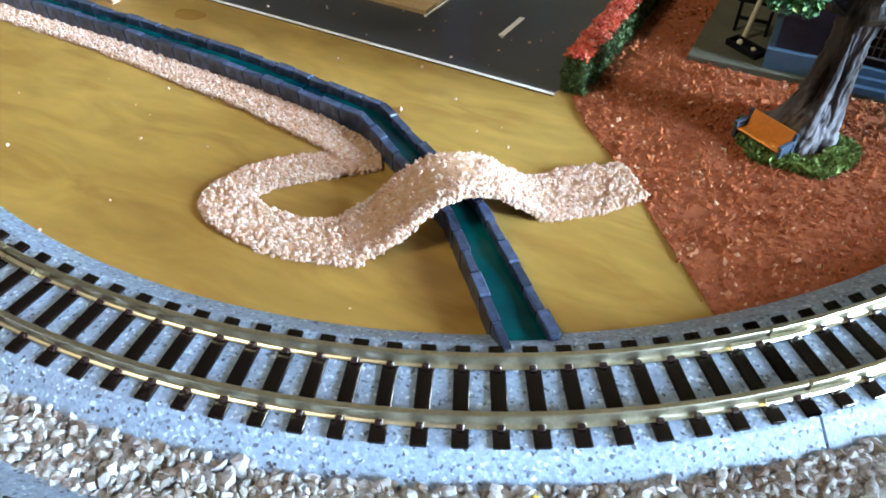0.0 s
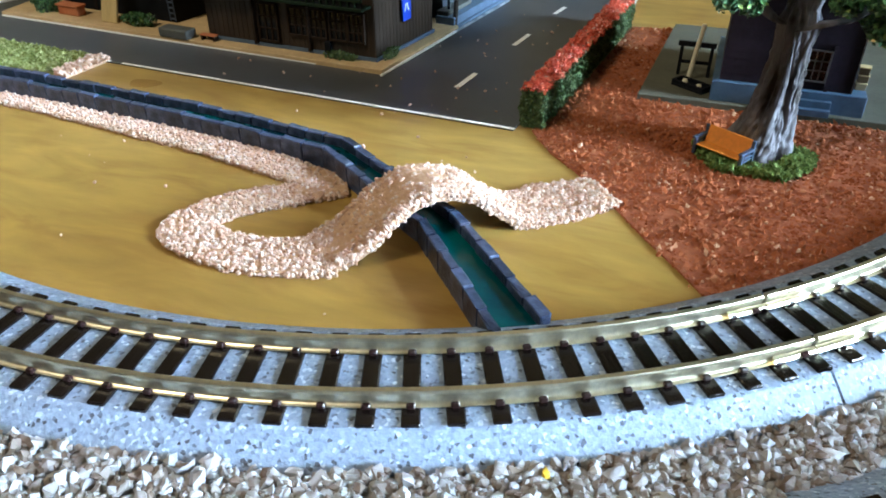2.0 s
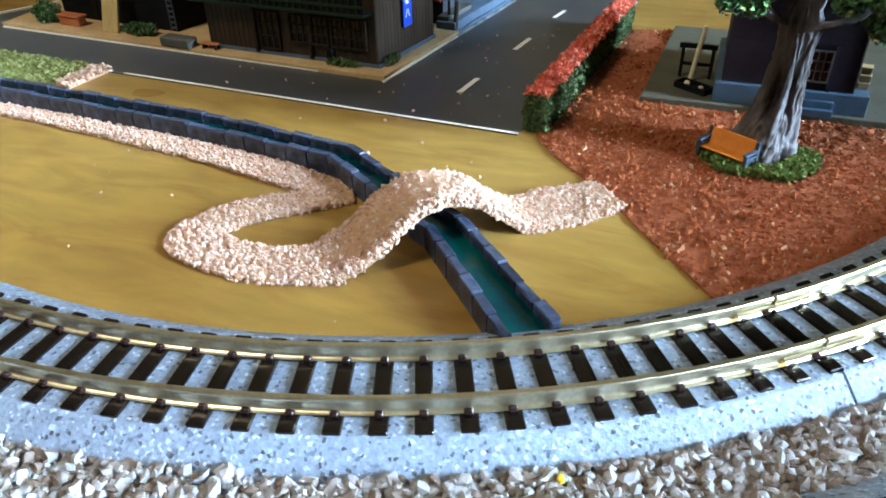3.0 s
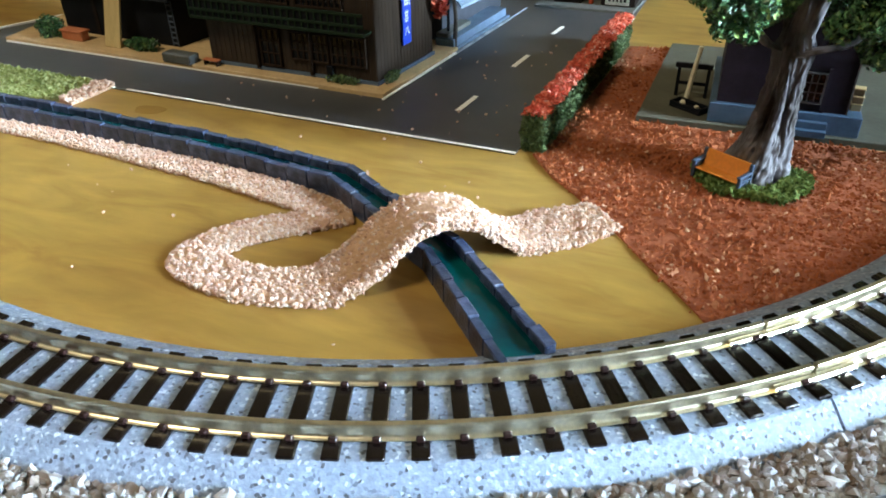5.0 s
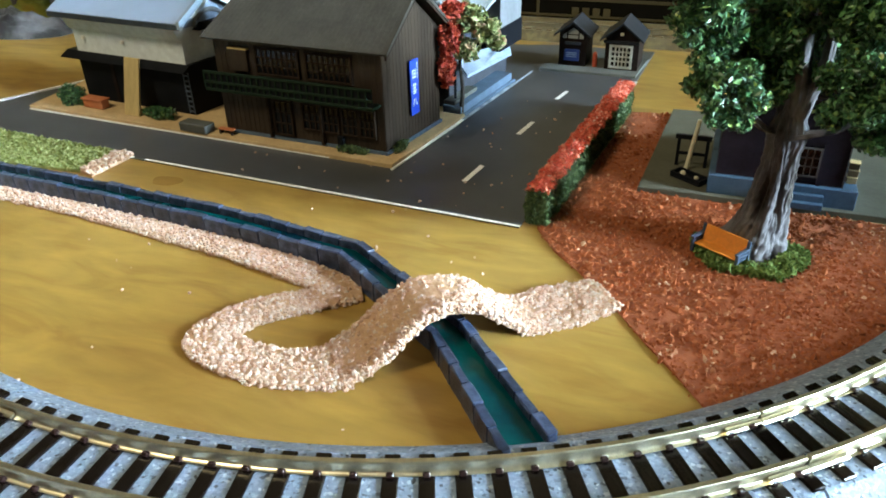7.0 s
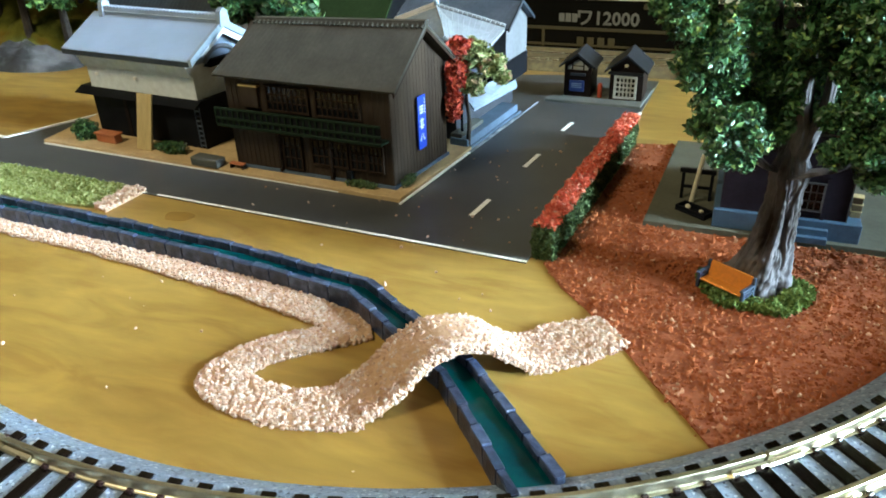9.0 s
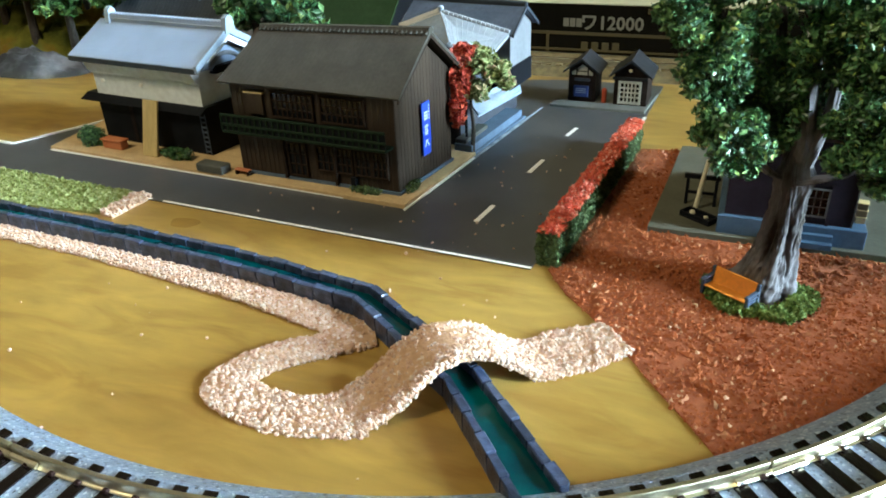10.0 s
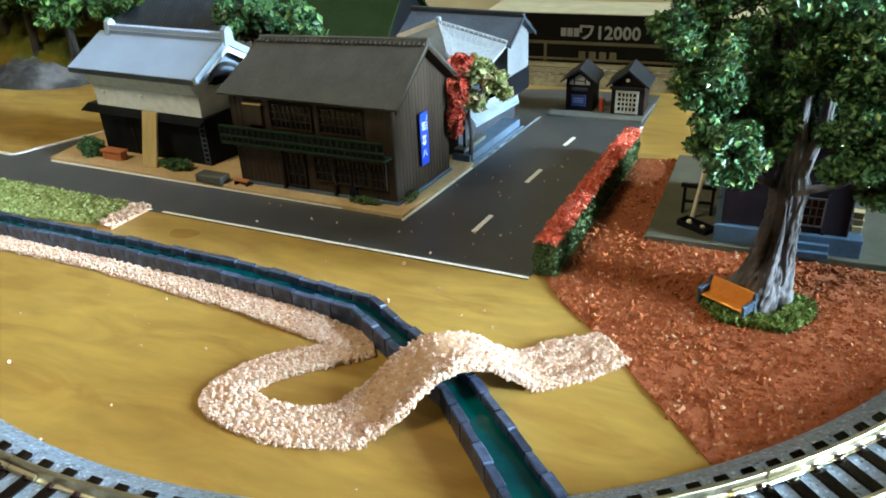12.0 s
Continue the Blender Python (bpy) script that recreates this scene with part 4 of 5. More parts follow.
def ribbed_roof(w0, w1, y_eave, z_eave, y_ridge, z_ridge, pitch, amp, thick):
    """One roof slope with ribs that run down it."""
    bm = bmesh.new()
    n = int((w1 - w0) / pitch * 4)
    d = Vector((0, y_ridge - y_eave, z_ridge - z_eave)).normalized()
    nn = Vector((0, -d.z, d.y)) * (1 if d.y > 0 else -1)
    top, bot = [], []
    for i in range(n + 1):
        x = w0 + (w1 - w0) * i / n
        o = amp * max(0.0, math.cos(i * math.tau / 4))
        for lst, off in ((top, o), (bot, -thick)):
            lst.append([bm.verts.new(Vector((x, y, z)) + nn * off) for y, z in ((y_eave, z_eave), (y_ridge, z_ridge))])
    for g in (top, bot):
        for a, b in zip(g, g[1:]):
            bm.faces.new((a[0], a[1], b[1], b[0]))
    for i in range(n):
        bm.faces.new((top[i][0], top[i + 1][0], bot[i + 1][0], bot[i][0]))
        bm.faces.new((top[i][1], top[i + 1][1], bot[i + 1][1], bot[i][1]))
    for i in (0, n):
        bm.faces.new((top[i][0], top[i][1], bot[i][1], bot[i][0]))
    return bm


def lattice(parent, name, x0, z0, x1, z1, y, nx, nz, bar, frame_mat, pane_mat, depth=0.5):
    """A window on a wall facing -y: a frame, its pane and its bars."""
    f = bar * 1.5
    bm = bmesh.new()
    for a in ((x0 - f, z0 - f, x1 + f, z0), (x0 - f, z1, x1 + f, z1 + f), (x0 - f, z0, x0, z1), (x1, z0, x1 + f, z1)):
        box(a[0], y - depth, a[1], a[2], y + 0.2, a[3], bm=bm)
    win = part(name, bm, frame_mat, parent)
    part("pane", box(x0, y + 0.05, z0, x1, y + 0.25, z1), pane_mat, win, "dark window pane")
    for i in range(1, nx):
        x = x0 + (x1 - x0) * i / nx
        part("glazing_bar", box(x - bar / 2, y - depth * 0.5, z0, x + bar / 2, y + 0.05, z1), frame_mat, win)
    for i in range(1, nz):
        z = z0 + (z1 - z0) * i / nz
        part("glazing_bar", box(x0, y - depth * 0.4, z - bar / 2, x1, y + 0.05, z + bar / 2), frame_mat, win)


# dark brown two-storey house
house = thing("townhouse", "dark brown two-storey timber house with a green balcony", "house", -96.6, 25.7, 1.6, -2.2)
W, D, EH, RH = 52.6, 28.0, 28.4, 39.6
part("wall", gable_wall(W, D, EH, RH), M["brownwall"], house)
for k in range(33):
    x = 0.4 + k * (W - 0.8) / 32
    part("plank_batten", box(x - 0.16, -0.12, 0.6, x + 0.16, 0.0, EH - 0.4), M["brownwall"], house)
for k in range(18):
    y = 0.5 + k * (D - 1.0) / 17
    top = EH + (RH - EH) * (1 - abs(y - D / 2) / (D / 2)) - 0.8
    part("plank_batten", box(W, y - 0.16, 0.6, W + 0.06, y + 0.16, top), M["brownwall"], house)
part("roof", ribbed_roof(-1.4, W + 3.4, -3.0, EH - 0.2, D / 2, RH + 2.2, 1.5, 0.05, 0.8), M["roofgrey"], house, "grey-brown ribbed tile roof slope")
part("roof", ribbed_roof(-1.4, W + 3.4, D + 3.0, EH - 0.2, D / 2, RH + 2.2, 1.5, 0.05, 0.8), M["roofgrey"], house)
part("ridge_cap", prism([(D / 2 - 1.3, RH + 1.6), (D / 2 + 1.3, RH + 1.6), (D / 2 + 0.9, RH + 3.0), (D / 2 - 0.9, RH + 3.0)], -1.6, W + 3.6), M["roofgrey"], house)
for k in range(37):
    x = -1.0 + k * (W + 4.0) / 36
    part("ridge_tile", tube([(x, D / 2 - 1.9, RH + 1.35), (x, D / 2 - 0.6, RH + 2.3)], [0.36, 0.36], 6), M["roofgrey"], house)
part("barge_board", prism([(-2.6, EH - 1.8), (D / 2, RH + 0.4), (D / 2, RH + 1.5), (-2.6, EH - 0.6)], W + 2.7, W + 3.1), M["browntrim"], house)
part("barge_board", prism([(D + 2.6, EH - 1.8), (D / 2, RH + 0.4), (D / 2, RH + 1.5), (D + 2.6, EH - 0.6)], W + 2.7, W + 3.1), M["browntrim"], house)
part("foundation", box(-0.5, -0.5, -0.0, W + 0.5, D + 0.5, 0.9), M["bluebase"], house)
balcony = part("balcony", box(-1.5, -4.0, 13.4, W - 0.8, 0.0, 14.2, 0.1), M["green"], house, "dark green timber balcony")
for z in (15.6, 18.4):
    part("balcony_rail", box(-1.5, -4.0, z, W - 0.8, -3.5, z + 0.75, 0.08), M["green"], balcony)
# thin black sheet added for the dark between the rails
part("balcony_panel", box(-1.3, -3.55, 14.2, W - 1.0, -3.35, 18.3), M["dark"], balcony, "black sheet filling the gaps behind the rail")
for k in range(27):
    x = -1.4 + k * (W - 1.4) / 26
    part("baluster", box(x - 0.22, -3.95, 14.2, x + 0.22, -3.6, 18.5), M["green"], balcony)
for x0, x1 in ((14.5, 27.5), (30.5, 43.5)):
    lattice(house, "window", x0, 19.0, x1, 25.6, -0.35, 8, 3, 0.35, M["browntrim"], M["pane"])
part("shutter_box", box(6.0, -1.0, 19.0, 11.5, 0, 25.0, 0.1), M["brownwall"], house)
part("shutter_cap", box(5.6, -1.2, 25.0, 11.9, 0, 25.5), M["wood"], house)
for x0, x1 in ((18.0, 23.5), (27.5, 33.0), (34.0, 38.5), (40.0, 44.5), (45.5, 49.5)):
    lattice(house, "window" if x0 > 20 else "door", x0, 2.0 if x0 < 20 else 4.6, x1, 11.5, -0.35, 3, 3, 0.32, M["browntrim"], M["pane"])
part("door_post", box(33.2, -1.4, 0.6, 33.8, -0.2, 12.8), M["browntrim"], house)
part("door_post", box(16.2, -1.4, 0.6, 16.8, -0.2, 12.8), M["browntrim"], house)
part("meter_box", box(38.2, -1.3, 0.9, 39.9, -0.2, 3.9, 0.1), M["dark"], house)

for ob in {o.data: o for o in house.children_recursive}.values():
    if ob.name.startswith(("roof", "ridge")):
        for v in ob.data.vertices:
            k = (1 - v.co.x / (W * MM)) * max(0.0, v.co.z / MM - EH) / (RH - EH)
            v.co.x += 3.0 * MM * k
            v.co.z -= 1.3 * MM * k
    ob.data.transform(Matrix(((1, 0.12, 0, 0), (0, 1, 0, 0), (0, 0, 1, 0), (0, 0, 0, 1))))

signboard = thing("blue_sign_board", "tall blue shop sign with white lettering on the house wall", "sign", -41.35, 37.0, 0, 82)
part("sign_panel", box(-2.1, -0.5, 9.0, 2.1, 0.0, 24.2, 0.1), M["sign"], signboard)


def lettering(text, size, x, z, y, parent, material, name="lettering", rx=90):
    cu = bpy.data.curves.new(name, "FONT")
    cu.body, cu.size, cu.extrude, cu.align_x, cu.align_y = text, size * MM, 0.00008, "CENTER", "CENTER"
    cu.resolution_u, cu.offset = 2, 0.00018 * size / 8
    cu.materials.append(material)
    ob = new(name, cu)
    ob.parent = parent
    ob.matrix_basis = pose(x * MM, y * MM, z * MM, rx, 0, 0)
    return ob


for z in (21.2, 20.3, 19.4):
    part("sign_stroke", box(-1.1, -0.56, z, 0.6, -0.5, z + 0.26), M["signwhite"], signboard)
for x in (-1.1, -0.38, 0.34):
    part("sign_stroke", box(x, -0.57, 19.2, x + 0.26, -0.51, 21.6), M["signwhite"], signboard)
for z, w in ((17.2, 1.0), (16.4, 0.65), (15.6, 1.1), (15.0, 0.7)):
    part("sign_stroke", box(-0.25 - w, -0.56, z, -0.25 + w, -0.5, z + 0.26), M["signwhite"], signboard)
for x in (-0.75, 0.0):
    part("sign_stroke", box(x, -0.57, 14.9, x + 0.26, -0.51, 17.9), M["signwhite"], signboard)
lettering("八", 2.3, -0.25, 12.4, -0.56, signboard, M["signwhite"])
for z in (22.6, 21.7, 20.8, 19.9, 19.0):
    part("small_writing", box(1.3, -0.56, z, 1.6, -0.5, z + 0.6), M["signwhite"], signboard)

# white storehouse
kura = thing("white_storehouse", "white plastered storehouse with black lower walls and grey roof", "storehouse", -160.4, 37.6, 1.6, -4.5)
KW, KD = 46.5, 21.0
part("lower_wall", box(0, 0, 0, KW, KD, 14.6), M["dark"], kura, "black boarded lower walls")
part("skirt_roof", prism([(-3.2, 14.0), (KD + 2.0, 14.0), (KD, 15.8), (0, 15.8)], -4.5, KW + 1.0), M["dark"], kura)
up = gable_wall(KW - 1.0, KD, 27.5, 35.5)
for v in up.verts:
    v.co.x += 0.5
    v.co.z = max(v.co.z, 14.7)
part("upper_wall", up, M["white"], kura, "off-white plaster upper wall")
part("cornice", prism([(0.05, 22.6), (-1.2, 23.6), (-3.0, 27.6), (-3.0, 28.6), (KD + 3.0, 28.6), (KD + 3.0, 27.6), (KD - 0.05, 22.6)], 0.3, KW - 0.3), M["white"], kura)
for s, (y0, y1) in enumerate(((-4.2, KD / 2), (KD + 4.2, KD / 2))):
    part("roof", ribbed_roof(-3.4, KW + 4.2, y0, 29.0, y1, 37.8, 1.3, 0.012, 1.3), M["kuraroof"], kura, "plain pale grey roof slope")
part("eave_fascia", box(-3.2, -4.45, 27.3, KW + 3.6, -3.3, 28.75), M["slate"], kura, "dark eave edge")
part("ridge_cap", box(1.2, KD / 2 - 1.1, 37.0, KW + 4.2, KD / 2 + 1.1, 40.0, 0.3), M["kuraroof"], kura)
for k in range(34):
    x = 2.4 + k * (KW + 0.6) / 33
    part("ridge_tile", tube([(x, KD / 2 - 1.25, 39.8), (x, KD / 2 + 1.25, 39.8)], [0.26, 0.26], 6), M["kuraroof"], kura)
part("ridge_course", box(1.2, KD / 2 - 1.45, 38.1, KW + 4.2, KD / 2 + 1.45, 38.5, 0.1), M["blueroof"], kura)
for x in (0.8, KW + 3.4):
    part("ridge_end", prism([(KD / 2 - 2.0, 36.6), (KD / 2 + 2.0, 36.6), (KD / 2 + 1.3, 41.0), (KD / 2, 42.0), (KD / 2 - 1.3, 41.0)], x, x + 1.8), M["blueroof"], kura)
for y0 in (-4.4, KD + 4.4):
    part("verge", prism([(y0, 27.6), (y0, 29.7), (KD / 2, 38.6), (KD / 2, 36.4)], KW + 3.6, KW + 4.7), M["blueroof"], kura)
part("gable_panel", prism([(1.0, 26.5), (KD - 1.0, 26.5), (KD / 2, 35.0)], KW + 0.0, KW + 0.5), M["kuraroof"], kura)
part("barge_panel", prism([(-1.5, 29.6), (KD / 2, 36.6), (KD + 1.5, 29.6), (KD - 2.5, 29.6), (KD / 2, 34.2), (2.5, 29.6)], KW + 2.9, KW + 3.55), M["white"], kura, "white plaster band under the verge")
arch = [(KW + 0.9, KD / 2 + 6.4 * math.cos(a), 25.6 + 4.6 * math.sin(a)) for a in np.linspace(0.15, math.pi - 0.15, 13)]
part("gable_moulding", tube(arch, [0.7] * 13, 8), M["shopwhite"], kura, "grey curved plaster moulding")
part("gable_hood", prism([(4.5, 25.2), (KD - 4.5, 25.2), (KD - 6.5, 27.2), (6.5, 27.2)], KW - 0.4, KW + 2.6), M["dark"], kura, "dark window hood on the gable")
for x in (5.0, 22.0):
    part("wall_peg", box(x - 0.5, -1.0, 20.0, x + 0.5, 0.0, 21.0, 0.2), M["frame"], kura)
for k in range(8):
    part("corner_rung", box(KW - 2.2, -0.35, 0.9 + 1.6 * k, KW - 0.5, 0.0, 1.35 + 1.6 * k, 0.05), M["shoproof"], kura)
for x in (KW - 2.5, KW - 0.5):
    part("corner_stile", box(x, -0.3, 0.4, x + 0.3, 0.0, 13.6, 0.05), M["shoproof"], kura)
part("door_recess", box(13.5, -0.2, 0.5, 15.0, 0.0, 12.5), M["kioskbrown"], kura)
for ob in {o.data: o for o in kura.children_recursive}.values():
    ob.data.transform(Matrix(((1, 0.10, 0, 0), (0, 1, 0, 0), (0, 0, 1, 0), (0, 0, 0, 1))))
plankboard = thing("leaning_plank", "pale wooden plank leaning against the storehouse front", "plank", -133.6, 27.6, 1.6, -3)
bm = box(-3.0, -0.4, 0, 3.0, 0.4, 17.6, 0.12)
bmesh.ops.rotate(bm, verts=bm.verts, matrix=Matrix.Rotation(radians(-16), 3, "X"))
part("plank", bm, M["wood"], plankboard)


def bush(name, label, x, y, z, r, n, material, seed, size=0.6, flat=0.75):
    b = thing(name, label, "bush", x, y, z)
    q = np.random.default_rng(seed)
    pts = clump(q, (0, 0, r[2] * 0.8), r, n, 0.3)
    pts[:, 2] = np.maximum(pts[:, 2], 0.1)
    leaves("leaves", pts, size, M[material], b, seed, kind="")
    return b


bush("round_bush", "dark green round bush on the lot", -160.5, 31.0, 1.6, (5.0, 3.6, 3.6), 900, "leaf", 81)
bush("low_shrub", "low dark green shrub beside the plank", -123, 28.4, 1.6, (6.0, 2.2, 2.0), 700, "leaf", 82)
bush("low_shrub", "low green shrub at the house corner", -53.5, 22.0, 1.6, (5.0, 1.3, 1.2), 420, "hedge", 83, 0.45)
bush("low_shrub", "low green shrub along the side wall", -42.0, 28.6, 1.6, (1.5, 4.0, 1.4), 320, "hedge", 84, 0.45)
pot = thing("terracotta_planter", "orange terracotta planter on the lot", "planter", -150.5, 30.5, 1.6, -4)
part("planter_body", box(-4.2, -1.6, 0, 4.2, 1.6, 2.6, 0.3), M["terracotta"], pot)
part("planter_rim", box(-4.6, -1.9, 2.6, 4.6, 1.9, 3.2, 0.15), M["terracotta"], pot)
seatb = thing("small_bench", "small wooden bench in front of the house", "bench", -95.3, 23.6, 1.6, -4)
part("seat", box(-2.6, -0.9, 1.3, 2.6, 0.9, 1.7, 0.1), M["terracotta"], seatb)
for x in (-2.1, 2.1):
    part("leg", box(x - 0.3, -0.8, 0, x + 0.3, 0.8, 1.3), M["browntrim"], seatb)
prop = thing("propped_pole", "thin grey pole propped against the storehouse front", "pole", -139.6, 33.4, 1.6)
part("pole_shaft", tube([(0, 0, 0), (-0.4, 1.3, 6), (-0.9, 2.9, 12.6)], [0.42, 0.4, 0.36], 8), M["greylot"], prop)
crate = thing("green_crate", "grey-green low crate between the buildings", "crate", -105.8, 23.4, 1.6, -4)
part("crate_body", box(-5.0, -2.2, 0, 5.0, 2.2, 2.5, 0.25), M["greylot"], crate)

# shop with pale blue roof
def sheet(corners, thick):
    """A thin plate through corners, thickened downwards."""
    bm = bmesh.new()
    hi = [bm.verts.new(c) for c in corners]
    lo = [bm.verts.new((c[0], c[1], c[2] - thick)) for c in corners]
    bm.faces.new(hi)
    bm.faces.new(lo[::-1])
    for i in range(len(corners)):
        j = (i + 1) % len(corners)
        bm.faces.new((hi[i], hi[j], lo[j], lo[i]))
    return bm


shop = thing("corner_shop", "shop with slate main roof, pale blue lower roofs and white gable", "shop", -40.0, 62.0, 1.4, -6.8)
part("lower_wall", box(-34, 2, 0, -1.5, 46, 21), M["shopwall"], shop, "dark grey shop front")
part("upper_wall", prism([(22, 20.5), (39, 20.5), (39, 32.4), (30.5, 37.2), (22, 32.4)], -34, 6.4), M["shopwhite"], shop, "white plaster gable wall")
part("main_roof", ribbed_roof(-33, 8.0, 19.8, 31.8, 30.6, 38.9, 1.5, 0.02, 0.9), M["shoproof"], shop, "dark slate main roof slope")
part("main_roof", ribbed_roof(-33, 8.0, 40.6, 32.2, 30.6, 38.9, 1.5, 0.02, 0.9), M["shoproof"], shop)
part("ridge_cap", box(-33.5, 29.7, 38.5, 8.4, 31.5, 40.0, 0.3), M["slate"], shop)
part("black_band", box(-33.6, 21.8, 13.5, 6.7, 39.2, 20.8), M["dark"], shop)
for y0 in (19.8, 40.8):
    part("barge_board", prism([(y0, 30.9), (y0, 31.9), (30.6, 39.0), (30.6, 37.8)], 8.0, 8.5), M["slate"], shop)
PA, PB, PC, PD, PL = (-15.8, 17.5, 37.8), (7.0, 20.5, 32.2), (4.5, 9.5, 26.5), (-6.5, 5.5, 31.2), (-31.0, 17.5, 32.0)
# lit copy on this slope, the shaded blueroof on the next
part("pale_roof", sheet([PA, PB, PC, PD], 0.9), M["lit_shoptile"], shop, "pale blue-grey tiled roof slope")
part("pale_roof", sheet([PA, PD, (-22.0, 5.0, 27.6), PL], 0.9), M["blueroof"], shop)
for k in range(15):
    a, b = Vector(PA), Vector(PB)
    c = a.lerp(b, (k + 0.5) / 15)
    part("ridge_tile", tube([c + Vector((-0.7, 0, 0.5)), c + Vector((0.6, 0, 0.2))], [0.75, 0.6], 8), M["lit_shoptile"], shop)
for k in range(11):
    t = (k + 0.5) / 11
    a, b = Vector(PA).lerp(Vector(PB), t), Vector(PD).lerp(Vector(PC), t)
    part("roof_rib", tube([a + Vector((0, 0, 0.05)), a.lerp(b, 0.5) + Vector((0, 0, 0.02)), b + Vector((0, 0, 0.05))], [0.11, 0.11, 0.11], 6), M["lit_shoptile"], shop)
part("verge", tube([PA, Vector(PA).lerp(Vector(PD), 0.5) + Vector((0.4, 0, -0.5)), PD], [0.6, 0.5, 0.6], 6), M["lit_shoptile"], shop)
part("verge", tube([PA, PL], [0.8, 0.7], 6), M["blueroof"], shop)
# white tiles: the lit top of this roof edge is painted into them
for k in range(12):
    c = Vector(PA).lerp(Vector(PL), (k + 0.6) / 12)
    part("ridge_tile", tube([c + Vector((0, -0.7, 0.5)), c + Vector((0, 0.6, 0.4))], [0.95, 0.8], 8), M["frame"], shop)
part("ridge_finial", box(-16.7, 16.8, 37.2, -14.9, 18.4, 39.7, 0.4), M["blueroof"], shop)
part("awning", sheet([(-1.5, 6.6, 14.6), (5.4, 31.4, 14.7), (7.6, 28.6, 11.6), (5.3, 1.0, 11.6)], 0.8), M["blueroof"], shop, "pale blue-grey awning roof")
part("step", box(-1.8, -1.4, 2.4, 2.0, 14.5, 3.7, 0.15), M["greylot"], shop, "grey-brown upper step")
part("step", box(-1.8, -2.0, -0.9, 4.4, 37.0, 2.4, 0.15), M["bluebase"], shop)
part("porch_post", tube([(0.8, 1.6, 3.6), (0.8, 1.6, 13.0)], [0.45, 0.4]), M["dark"], shop)

maple = thing("red_and_green_tree", "small tree with red and pale green leaves by the house wall", "tree", -36.2, 60.8, 1.4)
part("trunk", tube(catmull([(0, 0, 0), (0.4, 0.3, 8), (0, -0.6, 16), (0.8, -1, 25)], 4), [0.8 - 0.04 * k for k in range(13)]), M["darkbark"], maple)
q = np.random.default_rng(91)
rp = np.concatenate([clump(q, c, r, n, 0.3) for c, r, n in (((-1.0, -9, 16.5), (2.4, 3, 5.5), 440), ((-0.4, -8.5, 25.5), (3, 3.2, 5), 480), ((0.6, -8.0, 33.0), (3.4, 3, 2.6), 280))])
leaves("red_leaves", rp, 1.0, M["redleaf"], maple, 92, kind="")
gp = np.concatenate([clump(q, c, r, n, 0.3) for c, r, n in (((3.5, -3, 30), (4.8, 4, 4.4), 560), ((8.0, -1, 26.5), (4.4, 4, 4.2), 460), ((3.2, -4, 21), (3.8, 3, 3.4), 330), ((11, 0, 22.5), (2.6, 2.5, 2.2), 160))])
leaves("green_leaves", gp, 1.0, M["paleleaf"], maple, 93, kind="")

# two small huts
plinth = link_mesh("pavement_huts", slab([(-25.6, 114.2), (8.4, 114.2), (10.0, 137), (-23.6, 137)], 0.0, 1.3, 0.12), M["plinth"])
tagged(plinth, "pale grey card plinth under the two huts", "pavement", kind="structure")


def hut(x, y, w, d, h, ridge, label):
    b = thing("small_hut", label, "hut", x, y, 1.3, 0)
    bm = bmesh.new()
    pr = [(0, 0), (w, 0), (w, h), (w / 2, ridge), (0, h)]
    a = [bm.verts.new((px, 0, pz)) for px, pz in pr]
    c = [bm.verts.new((px, d, pz)) for px, pz in pr]
    bm.faces.new(a)
    bm.faces.new(c[::-1])
    for i in range(5):
        bm.faces.new((a[i], a[(i + 1) % 5], c[(i + 1) % 5], c[i]))
    part("wall", bm, M["kioskbrown"], b)
    for s in (-1, 1):
        e = w / 2 + s * (w / 2 + 1.7)
        ez = h - 1.7 * (ridge - h) / (w / 2)
        bm = bmesh.new()
        vs = [bm.verts.new(p) for p in ((e, -2.2, ez + 0.2), (w / 2, -2.2, ridge + 0.2), (w / 2, d + 1, ridge + 0.2), (e, d + 1, ez + 0.2), (e, -2.2, ez + 0.9), (w / 2, -2.2, ridge + 1.0), (w / 2, d + 1, ridge + 1.0), (e, d + 1, ez + 0.9))]
        for f in ((0, 1, 2, 3), (4, 5, 6, 7), (0, 1, 5, 4), (1, 2, 6, 5), (2, 3, 7, 6), (3, 0, 4, 7)):
            bm.faces.new([vs[i] for i in f])
        part("roof", bm, M["hutroof"], b)
    return b


h1 = hut(-20.2, 120.5, 9.8, 12, 11.6, 15.1, "black timber hut with a blue notice board")
part("notice_board", box(2.0, -0.5, 1.8, 7.4, 0, 5.9, 0.1), M["noticeblue"], h1, "blue notice panel")
for z in (3.2, 3.9, 4.6):
    part("writing_bar", box(2.8, -0.58, z, 6.6, -0.5, z + 0.3), M["blueroof"], h1)
for q4 in ([(1.2, 9.7), (2.6, 9.7), (2.6, 11.7), (1.2, 10.7)], [(3.1, 9.7), (6.7, 9.7), (6.7, 10.8), (3.1, 10.8)], [(3.1, 11.2), (6.7, 11.2), (6.7, 12.2), (4.9, 13.5), (3.1, 12.2)], [(7.2, 9.7), (8.6, 9.7), (8.6, 10.7), (7.2, 11.7)]):
    bm = prism(q4, 0.0, 0.14)
    for v in bm.verts:
        v.co = Vector((v.co.y, -v.co.x, v.co.z))
    part("gable_panel", bm, M["dimcream"], h1, "off-white plaster panel between posts")
part("lintel", box(2.2, -0.7, 7.6, 7.8, 0, 8.6, 0.1), M["slate"], h1)
